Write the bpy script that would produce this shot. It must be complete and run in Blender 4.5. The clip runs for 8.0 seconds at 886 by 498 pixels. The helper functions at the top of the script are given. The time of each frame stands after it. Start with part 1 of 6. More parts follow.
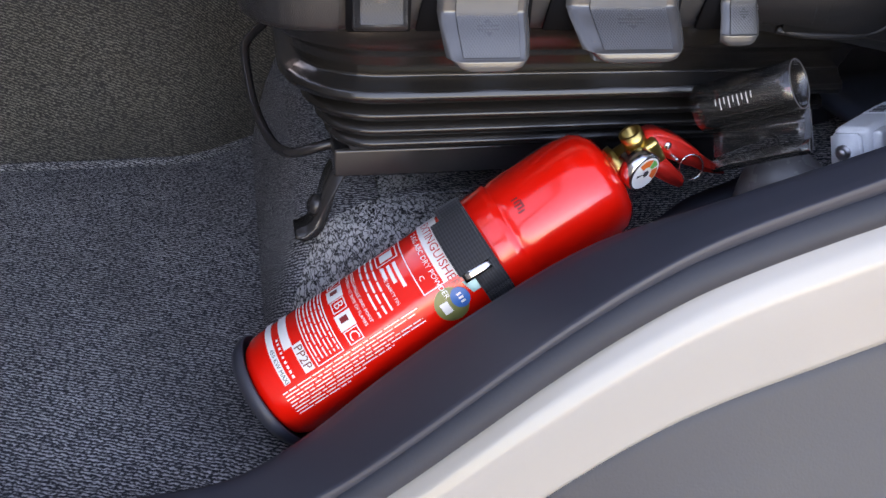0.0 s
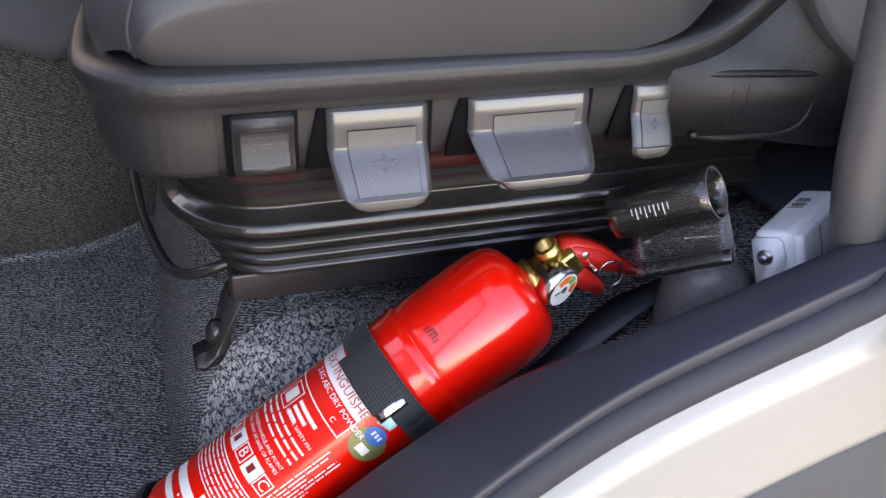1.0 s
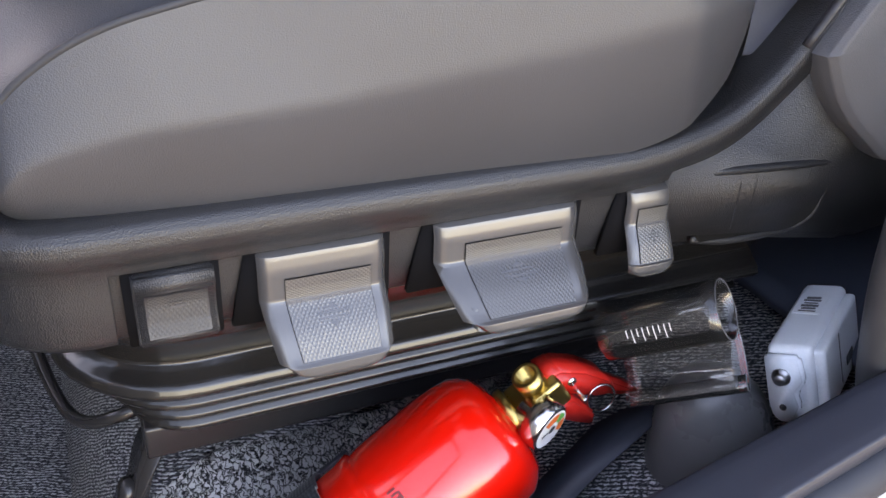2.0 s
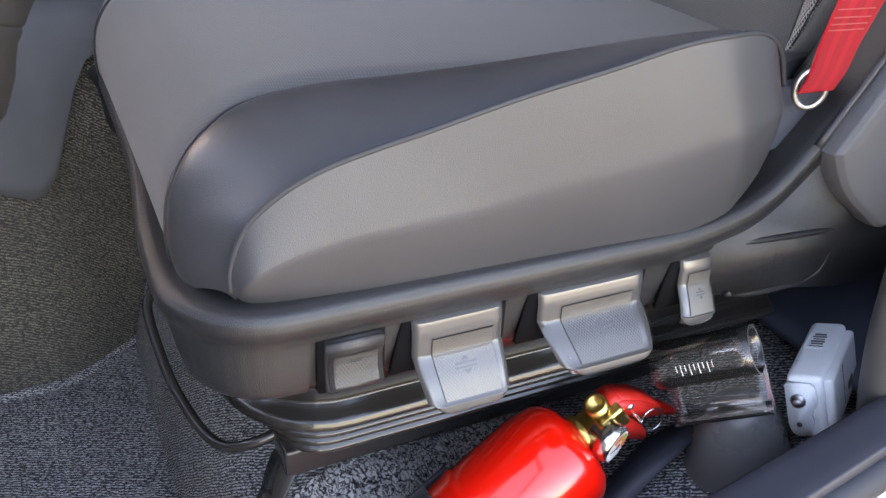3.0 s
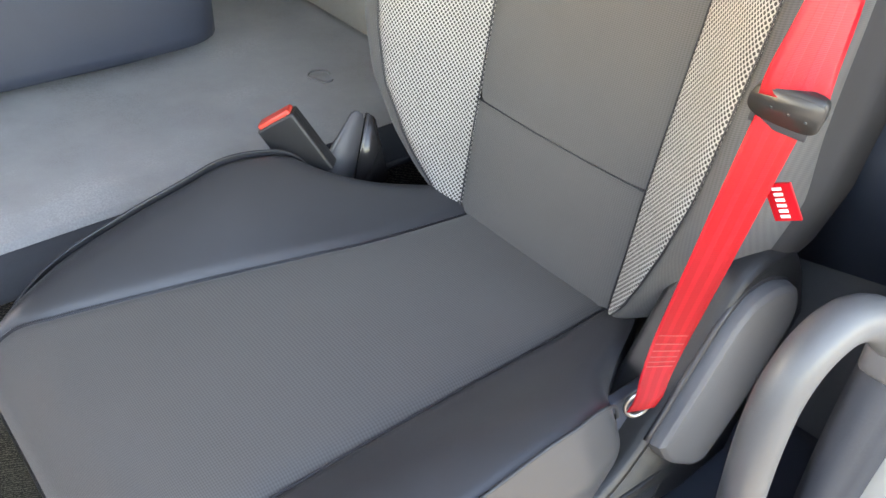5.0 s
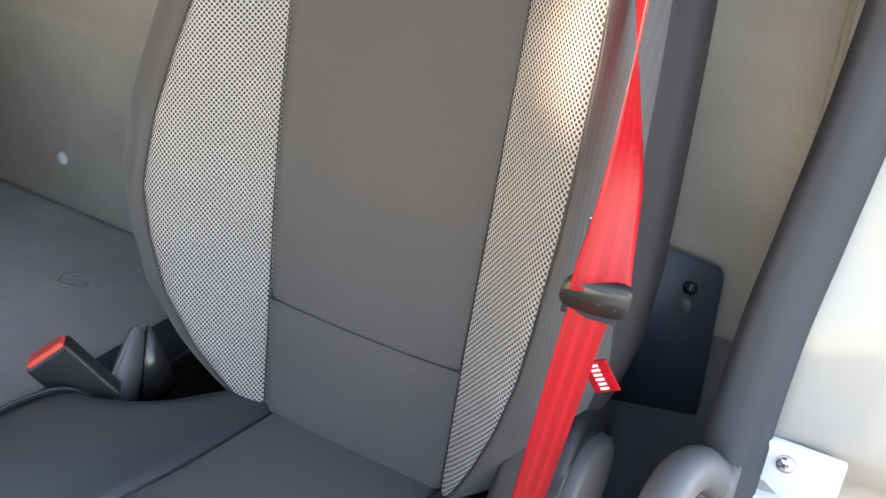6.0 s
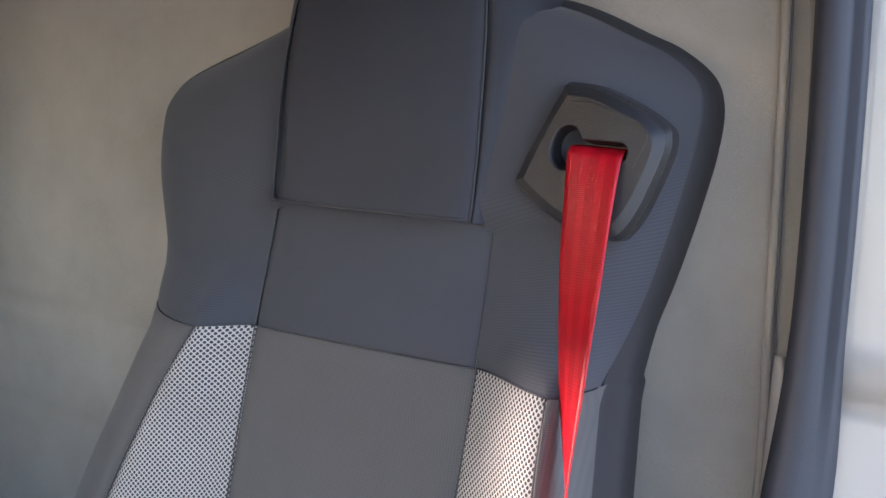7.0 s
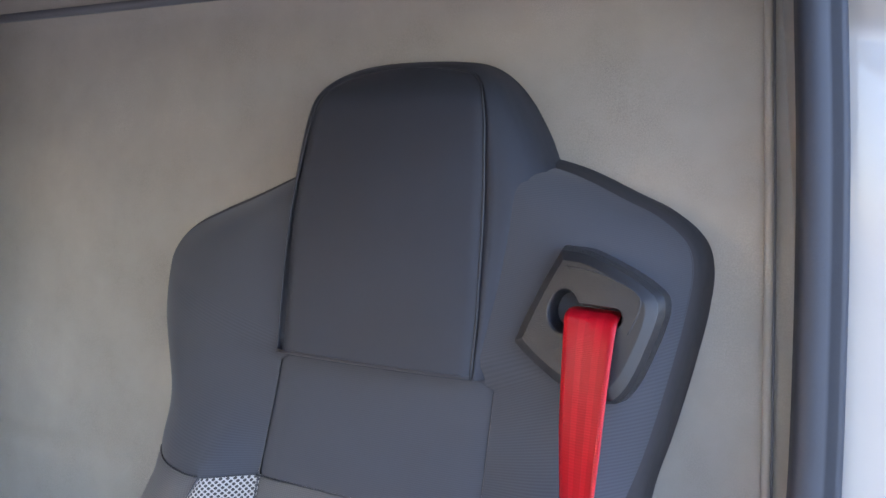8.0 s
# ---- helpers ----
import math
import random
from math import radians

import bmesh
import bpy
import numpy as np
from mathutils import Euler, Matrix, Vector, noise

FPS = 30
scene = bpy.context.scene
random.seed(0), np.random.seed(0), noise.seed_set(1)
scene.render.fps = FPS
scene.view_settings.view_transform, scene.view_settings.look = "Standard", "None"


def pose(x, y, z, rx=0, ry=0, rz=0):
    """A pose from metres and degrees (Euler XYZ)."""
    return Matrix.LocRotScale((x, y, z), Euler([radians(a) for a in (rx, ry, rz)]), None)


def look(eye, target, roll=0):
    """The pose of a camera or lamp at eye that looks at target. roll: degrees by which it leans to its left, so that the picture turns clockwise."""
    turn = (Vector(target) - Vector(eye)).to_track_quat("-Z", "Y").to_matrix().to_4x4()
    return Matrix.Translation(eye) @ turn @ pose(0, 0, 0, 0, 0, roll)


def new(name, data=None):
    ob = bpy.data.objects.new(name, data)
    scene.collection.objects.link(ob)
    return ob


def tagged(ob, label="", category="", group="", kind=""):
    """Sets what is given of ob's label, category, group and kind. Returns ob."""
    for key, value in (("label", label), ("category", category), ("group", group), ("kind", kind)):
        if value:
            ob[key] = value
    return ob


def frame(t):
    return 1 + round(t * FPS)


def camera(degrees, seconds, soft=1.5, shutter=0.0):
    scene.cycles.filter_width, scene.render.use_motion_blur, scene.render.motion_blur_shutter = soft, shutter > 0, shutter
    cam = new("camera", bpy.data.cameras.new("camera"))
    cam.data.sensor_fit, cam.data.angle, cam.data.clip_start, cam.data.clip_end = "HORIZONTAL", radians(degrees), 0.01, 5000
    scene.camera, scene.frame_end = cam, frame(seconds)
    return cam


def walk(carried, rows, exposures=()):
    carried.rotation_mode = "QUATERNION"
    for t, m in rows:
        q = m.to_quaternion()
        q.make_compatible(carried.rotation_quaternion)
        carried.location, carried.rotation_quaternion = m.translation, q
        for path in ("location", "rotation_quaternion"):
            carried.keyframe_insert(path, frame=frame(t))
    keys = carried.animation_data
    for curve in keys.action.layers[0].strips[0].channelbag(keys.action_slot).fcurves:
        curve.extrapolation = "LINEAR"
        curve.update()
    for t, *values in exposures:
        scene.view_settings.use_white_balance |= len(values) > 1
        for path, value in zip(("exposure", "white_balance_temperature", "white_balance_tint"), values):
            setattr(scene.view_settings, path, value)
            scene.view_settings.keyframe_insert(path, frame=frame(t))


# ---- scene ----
cam = camera(53.9, 8.0)
PATH = [
    (0, (0.026, -0.523, 0.503), (0.449, 1.13, -0.54), 4.1),
    (0.5, (0.034, -0.511, 0.534), (0.477, 1.146, -0.496), 4.0),
    (1, (0.062, -0.439, 0.56), (0.637, 1.176, -0.47), 3.2),
    (1.5, (0.088, -0.319, 0.559), (0.792, 1.262, -0.443), 3.2),
    (1.7, (0.097, -0.303, 0.564), (0.812, 1.271, -0.441), 3.2),
    (2.8, (-0.006, -0.34, 0.598), (0.785, 1.216, -0.377), 3.2),
    (3, (-0.031, -0.356, 0.666), (0.753, 1.195, -0.323), 3.2),
    (3.5, (-0.058, -0.387, 0.871), (0.691, 1.12, -0.21), 2.5),
    (3.6, (-0.071, -0.393, 0.903), (0.697, 1.099, -0.185), 3.1),
    (4, (-0.085, -0.401, 0.97), (0.681, 1.069, -0.15), 3.1),
    (4.2, (-0.082, -0.395, 0.966), (0.692, 1.073, -0.151), 3.4),
    (5.3, (-0.019, -0.195, 1.049), (1.179, 0.9, -0.119), 2.7),
    (5.5, (-0.028, -0.182, 1.055), (1.27, 0.827, -0.083), 3.1),
    (6, (-0.043, -0.152, 1.094), (1.494, 0.732, 0.168), 3.4),
    (6.4, (-0.037, -0.161, 1.145), (1.606, 0.746, 0.454), 3.3),
    (6.5, (-0.038, -0.163, 1.152), (1.631, 0.748, 0.533), 3.5),
    (7, (-0.045, -0.157, 1.207), (1.709, 0.769, 0.951), 3.5),
    (7.2, (-0.045, -0.154, 1.233), (1.717, 0.783, 1.1), 3.5),
    (7.5, (-0.054, -0.158, 1.272), (1.707, 0.787, 1.19), 3.1),
    (8, (-0.066, -0.158, 1.278), (1.702, 0.776, 1.213), 3.0),
]
walk(cam, [(t, look(eye, target, roll)) for t, eye, target, roll in PATH],
     exposures=[(0.0, 3.27, 8200, 33), (1.7, 3.66, 8500, 32), (3.0, 3.96, 8400, 29), (4.0, 4.47, 9000, 23), (5.4, 4.25, 8200, 21), (6.5, 3.37, 7150, 27), (7.0, 3.28, 6350, 28), (8.0, 3.63, 5850, 28)])

# ---- light ----
TO_SUN = Vector((-0.25, 0.90, 0.24))
world = bpy.data.worlds.new("sky")
scene.world = world
world.use_nodes = True
wn = world.node_tree.nodes
sky = wn.new("ShaderNodeTexSky")
sky.sky_type = "NISHITA"
sky.sun_disc = False
sky.sun_elevation, sky.sun_rotation = radians(14.4), radians(344.5)
wn["Background"].inputs[1].default_value = 0.15
world.node_tree.links.new(sky.outputs[0], wn["Background"].inputs[0])
sun = new("sun", bpy.data.lights.new("sun", "SUN"))
sun.data.energy, sun.data.angle, sun.data.color = 1.4, radians(2.2), (1.0, 0.90, 0.76)
sun.matrix_world = look(Vector((0.61, 0.085, 0.95)) + 3 * TO_SUN, (0.61, 0.085, 0.95))


# ---- materials ----
def nodes_of(name):
    m = bpy.data.materials.new(name)
    m.use_nodes = True
    t = m.node_tree
    return m, t, t.nodes["Principled BSDF"]


def nd(t, kind, **inputs):
    n = t.nodes.new(kind)
    for key, value in inputs.items():
        n.inputs[key.replace("_", " ")].default_value = value
    return n


def mth(t, op, a, b=None):
    n = t.nodes.new("ShaderNodeMath")
    n.operation = op
    for k, v in enumerate((a, b)):
        if v is None:
            continue
        if isinstance(v, (int, float)):
            n.inputs[k].default_value = v
        else:
            t.links.new(v, n.inputs[k])
    return n.outputs[0]


def mixed(t, fac, a, b):
    n = t.nodes.new("ShaderNodeMix")
    n.data_type = "RGBA"
    if isinstance(fac, float):
        n.inputs[0].default_value = fac
    else:
        t.links.new(fac, n.inputs[0])
    for k, v in ((6, a), (7, b)):
        if isinstance(v, tuple):
            n.inputs[k].default_value = (*v, 1)
        else:
            t.links.new(v, n.inputs[k])
    return n.outputs[2]


def ramp(t, fac, lo, hi):
    n = t.nodes.new("ShaderNodeMapRange")
    n.inputs[1].default_value, n.inputs[2].default_value = lo, hi
    t.links.new(fac, n.inputs[0])
    return n.outputs[0]


def bumped(t, bsdf, height, strength, distance=0.001, under=None):
    b = nd(t, "ShaderNodeBump", Strength=strength, Distance=distance)
    t.links.new(height, b.inputs["Height"])
    if under is not None:
        t.links.new(under, b.inputs["Normal"])
    t.links.new(b.outputs[0], bsdf.inputs["Normal"])
    return b.outputs[0]


def surf(name, base, rough=0.5, metal=0.0, var=0.12, big=9.0, grain=500.0, bump=0.15, rvar=0.12, coat=0.0, spec=0.5, sheen=0.0):
    """A surface with stains at a large scale and grain at a small one."""
    m, t, p = nodes_of(name)
    co = t.nodes.new("ShaderNodeTexCoord").outputs["Object"]
    n1 = nd(t, "ShaderNodeTexNoise", Scale=big, Detail=5.0, Roughness=0.6)
    n2 = nd(t, "ShaderNodeTexNoise", Scale=grain, Detail=2.0)
    for n in (n1, n2):
        t.links.new(co, n.inputs["Vector"])
    dark = tuple(c * (1 - var) for c in base)
    light = tuple(min(1, c * (1 + var)) for c in base)
    c1 = mixed(t, ramp(t, n1.outputs[0], 0.3, 0.7), dark, light)
    both = mixed(t, ramp(t, n2.outputs[0], 0.3, 0.7), c1, base)
    t.links.new(both, p.inputs["Base Color"])
    r = mth(t, "ADD", mth(t, "MULTIPLY", mth(t, "SUBTRACT", n1.outputs[0], 0.5), rvar * 2), rough)
    t.links.new(r, p.inputs["Roughness"])
    p.inputs["Metallic"].default_value = metal
    p.inputs["Coat Weight"].default_value = coat
    p.inputs["Specular IOR Level"].default_value = spec
    p.inputs["Sheen Weight"].default_value = sheen
    if bump:
        bumped(t, p, n2.outputs[0], bump, 0.0006)
    return m


def leather_grain(name, base, rough, cell=900.0, bump=0.35, var=0.1, spec=0.5):
    """Moulded pebble grain, of vinyl and of grained plastic."""
    m, t, p = nodes_of(name)
    co = t.nodes.new("ShaderNodeTexCoord").outputs["Object"]
    v = nd(t, "ShaderNodeTexVoronoi", Scale=cell)
    v.feature = "F1"
    n = nd(t, "ShaderNodeTexNoise", Scale=7.0, Detail=5.0)
    for k in (v, n):
        t.links.new(co, k.inputs["Vector"])
    c = mixed(t, ramp(t, n.outputs[0], 0.3, 0.7), tuple(x * (1 - var) for x in base), tuple(x * (1 + var) for x in base))
    t.links.new(c, p.inputs["Base Color"])
    t.links.new(mth(t, "ADD", mth(t, "MULTIPLY", n.outputs[0], 0.16), rough - 0.08), p.inputs["Roughness"])
    p.inputs["Specular IOR Level"].default_value = spec
    bumped(t, p, v.outputs["Distance"], bump, 0.0005)
    return m


def carpet(name, loop, gap, pitch):
    """Pile in wavering rows that run along the cab, broken into short strands."""
    m, t, p = nodes_of(name)
    co = t.nodes.new("ShaderNodeTexCoord").outputs["Object"]
    sep = t.nodes.new("ShaderNodeSeparateXYZ")
    t.links.new(co, sep.inputs[0])
    w = nd(t, "ShaderNodeTexNoise", Scale=330.0, Detail=2.0)
    broad = nd(t, "ShaderNodeTexNoise", Scale=34.0, Detail=2.0)
    mp = nd(t, "ShaderNodeMapping", Scale=(260.0, 430.0, 430.0))
    t.links.new(co, mp.inputs["Vector"])
    strand = nd(t, "ShaderNodeTexNoise", Scale=1.0, Detail=1.0)
    t.links.new(mp.outputs[0], strand.inputs["Vector"])
    big = nd(t, "ShaderNodeTexNoise", Scale=5.0, Detail=6.0, Roughness=0.65)
    fine = nd(t, "ShaderNodeTexNoise", Scale=1600.0, Detail=2.0)
    for k in (w, broad, big, fine):
        t.links.new(co, k.inputs["Vector"])
    along = mth(t, "ADD", sep.outputs[1], mth(t, "MULTIPLY", sep.outputs[2], 0.95))
    along = mth(t, "ADD", along, mth(t, "MULTIPLY", sep.outputs[0], 0.42))
    phase = mth(t, "ADD", mth(t, "MULTIPLY", along, 6.2832 / pitch), mth(t, "ADD", mth(t, "MULTIPLY", w.outputs[0], 8.5), mth(t, "MULTIPLY", broad.outputs[0], 14.0)))
    row = mth(t, "ADD", mth(t, "MULTIPLY", mth(t, "SINE", phase), 0.5), 0.5)
    h = mth(t, "MULTIPLY", ramp(t, row, 0.15, 0.85), ramp(t, strand.outputs[0], 0.34, 0.58))
    worn = mixed(t, ramp(t, big.outputs[0], 0.36, 0.66), tuple(x * 0.72 for x in loop), tuple(x * 1.2 for x in loop))
    c2 = mixed(t, h, gap, worn)
    c3 = mixed(t, mth(t, "MULTIPLY", fine.outputs[0], 0.3), c2, gap)
    t.links.new(c3, p.inputs["Base Color"])
    p.inputs["Roughness"].default_value = 0.95
    p.inputs["Specular IOR Level"].default_value = 0.2
    bumped(t, p, mth(t, "ADD", h, mth(t, "MULTIPLY", fine.outputs[0], 0.25)), 0.8, 0.0016)
    return m


def loop_carpet(name, loop, gap, pitch):
    """Coarse crinkled pile, stretched over a bend."""
    m, t, p = nodes_of(name)
    co = t.nodes.new("ShaderNodeTexCoord").outputs["Object"]
    w = nd(t, "ShaderNodeTexNoise", Scale=210.0, Detail=1.0)
    t.links.new(co, w.inputs["Vector"])
    add = t.nodes.new("ShaderNodeVectorMath")
    add.operation = "MULTIPLY_ADD"
    t.links.new(w.outputs["Color"], add.inputs[0])
    add.inputs[1].default_value = (0.0095, 0.0095, 0.0095)
    t.links.new(co, add.inputs[2])
    mp = nd(t, "ShaderNodeMapping", Scale=(1.2, 0.42, 0.36))
    t.links.new(add.outputs[0], mp.inputs["Vector"])
    v = nd(t, "ShaderNodeTexVoronoi", Scale=1.0 / pitch, Randomness=0.9)
    v.feature = "DISTANCE_TO_EDGE"
    t.links.new(mp.outputs[0], v.inputs["Vector"])
    big = nd(t, "ShaderNodeTexNoise", Scale=7.0, Detail=5.0, Roughness=0.6)
    fine = nd(t, "ShaderNodeTexNoise", Scale=1500.0, Detail=2.0)
    for k in (big, fine):
        t.links.new(co, k.inputs["Vector"])
    h = ramp(t, v.outputs["Distance"], 0.02, 0.15)
    worn = mixed(t, ramp(t, big.outputs[0], 0.36, 0.66), tuple(x * 0.75 for x in loop), tuple(x * 1.15 for x in loop))
    c = mixed(t, mth(t, "MULTIPLY", fine.outputs[0], 0.22), mixed(t, h, gap, worn), gap)
    t.links.new(c, p.inputs["Base Color"])
    p.inputs["Roughness"].default_value = 0.95
    p.inputs["Specular IOR Level"].default_value = 0.2
    bumped(t, p, mth(t, "ADD", h, mth(t, "MULTIPLY", fine.outputs[0], 0.3)), 0.9, 0.0018)
    return m


def woven(name, base, thread, rough=0.85, ribs=900.0, bump=0.3, var=0.1, sheen=0.15, cross=0.15):
    """Flat cloth with fine cross ribs; it reads the surface's own metres."""
    m, t, p = nodes_of(name)
    uv = t.nodes.new("ShaderNodeTexCoord").outputs["UV"]
    sep = t.nodes.new("ShaderNodeSeparateXYZ")
    t.links.new(uv, sep.inputs[0])
    a = mth(t, "SINE", mth(t, "MULTIPLY", sep.outputs[1], ribs * 6.283))
    b = mth(t, "SINE", mth(t, "MULTIPLY", sep.outputs[0], ribs * 4.1))
    h = mth(t, "ADD", mth(t, "MULTIPLY", a, 0.35), mth(t, "MULTIPLY", b, cross))
    h = mth(t, "ADD", h, 0.5)
    n = nd(t, "ShaderNodeTexNoise", Scale=6.0, Detail=6.0, Roughness=0.6)
    t.links.new(uv, n.inputs["Vector"])
    stain = mixed(t, ramp(t, n.outputs[0], 0.32, 0.7), tuple(x * (1 - var) for x in base), tuple(x * (1 + var) for x in base))
    t.links.new(mixed(t, h, stain, thread), p.inputs["Base Color"])
    p.inputs["Roughness"].default_value = rough
    p.inputs["Sheen Weight"].default_value = sheen
    p.inputs["Specular IOR Level"].default_value = 0.25
    bumped(t, p, h, bump, 0.0004)
    return m


def spacer_mesh(name, thread, hole, pitch):
    """Open-knit seat mesh: rows of lozenge holes, offset row by row."""
    m, t, p = nodes_of(name)
    uv = t.nodes.new("ShaderNodeTexCoord").outputs["UV"]
    sep = t.nodes.new("ShaderNodeSeparateXYZ")
    t.links.new(uv, sep.inputs[0])
    u = mth(t, "MULTIPLY", sep.outputs[0], 3.14159 / pitch)
    v = mth(t, "MULTIPLY", sep.outputs[1], 3.14159 / (pitch * 1.33))
    a = mth(t, "ABSOLUTE", mth(t, "SINE", mth(t, "ADD", u, v)))
    b = mth(t, "ABSOLUTE", mth(t, "SINE", mth(t, "SUBTRACT", u, v)))
    d = mth(t, "MULTIPLY", a, b)
    f = ramp(t, d, 0.30, 0.52)
    n = nd(t, "ShaderNodeTexNoise", Scale=14.0, Detail=4.0)
    t.links.new(uv, n.inputs["Vector"])
    th = mixed(t, n.outputs[0], tuple(x * 0.85 for x in thread), tuple(min(1.0, x * 1.12) for x in thread))
    t.links.new(mixed(t, f, th, hole), p.inputs["Base Color"])
    p.inputs["Roughness"].default_value = 0.8
    p.inputs["Specular IOR Level"].default_value = 0.3
    bumped(t, p, mth(t, "SUBTRACT", 1.0, f), 0.8, 0.0012)
    return m


def knurled(name, base, pitch, rough=0.45):
    """Moulded plastic with a field of small diamond points."""
    m, t, p = nodes_of(name)
    uv = t.nodes.new("ShaderNodeTexCoord").outputs["UV"]
    sep = t.nodes.new("ShaderNodeSeparateXYZ")
    t.links.new(uv, sep.inputs[0])
    u = mth(t, "MULTIPLY", sep.outputs[0], 3.14159 / pitch)
    v = mth(t, "MULTIPLY", sep.outputs[1], 3.14159 / pitch)
    a = mth(t, "ABSOLUTE", mth(t, "SINE", mth(t, "ADD", u, v)))
    b = mth(t, "ABSOLUTE", mth(t, "SINE", mth(t, "SUBTRACT", u, v)))
    d = mth(t, "MULTIPLY", a, b)
    t.links.new(mixed(t, d, tuple(x * 0.7 for x in base), tuple(x * 1.15 for x in base)), p.inputs["Base Color"])
    p.inputs["Roughness"].default_value = rough
    p.inputs["Specular IOR Level"].default_value = 1.0
    bumped(t, p, d, 0.35, 0.0006)
    return m


CARPET = carpet("floor_carpet", (0.62, 0.62, 0.63), (0.04, 0.042, 0.050), 0.0040)
CARPET_LOOP = loop_carpet("crinkled_mound_carpet", (0.60, 0.595, 0.585), (0.022, 0.023, 0.027), 0.0038)
CARPET_WORN = carpet("worn_tunnel_carpet", (0.205, 0.196, 0.168), (0.036, 0.035, 0.034), 0.0040)
PLASTIC = leather_grain("dark_grained_plastic", (0.019, 0.0195, 0.0215), 0.31, 1300.0, 0.5)
PLASTIC_SMOOTH = surf("dark_smooth_plastic", (0.030, 0.032, 0.037), 0.42, bump=0.05)
LEVER = surf("lever_plastic", (0.048, 0.048, 0.050), 0.26, bump=0.03, grain=900, rvar=0.06, spec=0.9)
LEVER_PAD = knurled("lever_pad", (0.044, 0.044, 0.046), 0.0022, 0.30)
# cover plastic darkened to paint the shade inside the pocket
POCKET_SHADE = surf("pocket_shade_plastic", (0.011, 0.0112, 0.012), 0.5, bump=0.1)
ROCKER_PAD = knurled("rocker_pad", (0.017, 0.017, 0.018), 0.0022, 0.65)
RUBBER = surf("black_rubber_bellows", (0.013, 0.012, 0.0115), 0.24, bump=0.03, rvar=0.06, coat=0.1, spec=0.55)
STEEL_BLACK = surf("black_painted_steel", (0.022, 0.021, 0.022), 0.22, bump=0.03)
SILL_PLASTIC = surf("sill_plastic", (0.033, 0.036, 0.049), 0.46, bump=0.12, grain=1400)
SEAL = surf("grey_rubber_seal", (0.036, 0.040, 0.050), 0.55, bump=0.08, var=0.18, spec=0.25)
PAINT = surf("white_body_paint", (0.30, 0.293, 0.275), 0.3, bump=0.0, var=0.03, rvar=0.02, coat=0.5)
LINER = surf("grey_arch_liner", (0.031, 0.034, 0.042), 0.5, bump=0.2, var=0.15)
VINYL = leather_grain("dark_seat_vinyl", (0.041, 0.0425, 0.048), 0.38, 1500.0, 0.22)
VINYL_HEAD = leather_grain("dark_headrest_vinyl", (0.030, 0.033, 0.042), 0.56, 1500.0, 0.2, spec=0.25)
CLOTH = woven("charcoal_seat_cloth", (0.073, 0.070, 0.069), (0.107, 0.102, 0.099), ribs=560.0, bump=0.18, cross=0.2)
CLOTH_RIB = woven("ribbed_shoulder_cloth", (0.044, 0.046, 0.054), (0.056, 0.059, 0.068), ribs=520.0, bump=0.16, cross=0.02)
MESH = spacer_mesh("light_grey_spacer_mesh", (0.46, 0.438, 0.41), (0.055, 0.052, 0.05), 0.0044)
PIPING = surf("seat_piping", (0.026, 0.028, 0.033), 0.65, bump=0.1)
BELT, bt, bp = nodes_of("red_belt_webbing")
bs = bt.nodes.new("ShaderNodeSeparateXYZ")
bt.links.new(bt.nodes.new("ShaderNodeTexCoord").outputs["UV"], bs.inputs[0])
b_rib = mth(bt, "SINE", mth(bt, "MULTIPLY", bs.outputs[1], 3300.0))
b_band = ramp(bt, mth(bt, "SINE", mth(bt, "ADD", mth(bt, "MULTIPLY", bs.outputs[0], 401.0), 1.2)), 0.1, 0.45)
b_col = mixed(bt, mth(bt, "MULTIPLY", b_band, 0.75), (0.42, 0.003, 0.010), (0.60, 0.010, 0.022))
bt.links.new(mixed(bt, mth(bt, "MULTIPLY", mth(bt, "ADD", b_rib, 1.0), 0.12), b_col, (0.25, 0.002, 0.005)), bp.inputs["Base Color"])
bp.inputs["Roughness"].default_value = 0.38
bp.inputs["Specular IOR Level"].default_value = 0.4
bumped(bt, bp, mth(bt, "ADD", mth(bt, "MULTIPLY", b_rib, 0.4), b_band), 0.35, 0.0004)
b_thin = nd(bt, "ShaderNodeBsdfTranslucent", Color=(0.86, 0.10, 0.05, 1))
b_mix = nd(bt, "ShaderNodeMixShader", Fac=0.2)
bt.links.new(bp.outputs[0], b_mix.inputs[1])
bt.links.new(b_thin.outputs[0], b_mix.inputs[2])
bt.links.new(b_mix.outputs[0], bt.nodes["Material Output"].inputs[0])
RING_STEEL = surf("dull_ring_steel", (0.42, 0.42, 0.43), 0.35, 1.0, bump=0.03)
SLIDER = surf("worn_slider_plastic", (0.030, 0.029, 0.030), 0.35, bump=0.06)
BUTTON_RED = surf("pale_red_button", (0.72, 0.075, 0.05), 0.4, bump=0.03)
STITCH = surf("pale_red_thread", (0.55, 0.10, 0.08), 0.6, bump=0.0)
RED_PAINT = surf("red_gloss_paint", (0.93, 0.012, 0.004), 0.20, bump=0.0, var=0.04, rvar=0.04, coat=0.7)
GLOSS_COVER = surf("glossy_grey_cover", (0.13, 0.13, 0.135), 0.28, bump=0.05)
CONSOLE = leather_grain("warm_grey_console_plastic", (0.058, 0.051, 0.045), 0.5, 1100.0, 0.3)
# near-black without gloss, stands for shade in gaps and grooves
GAP_SHADE = surf("gap_shade_black", (0.008, 0.008, 0.009), 0.9, bump=0.0, spec=0.05)
CLOTH_SIDE = surf("dark_side_cloth", (0.034, 0.033, 0.035), 0.7, bump=0.12, grain=1400, var=0.10, spec=0.25)
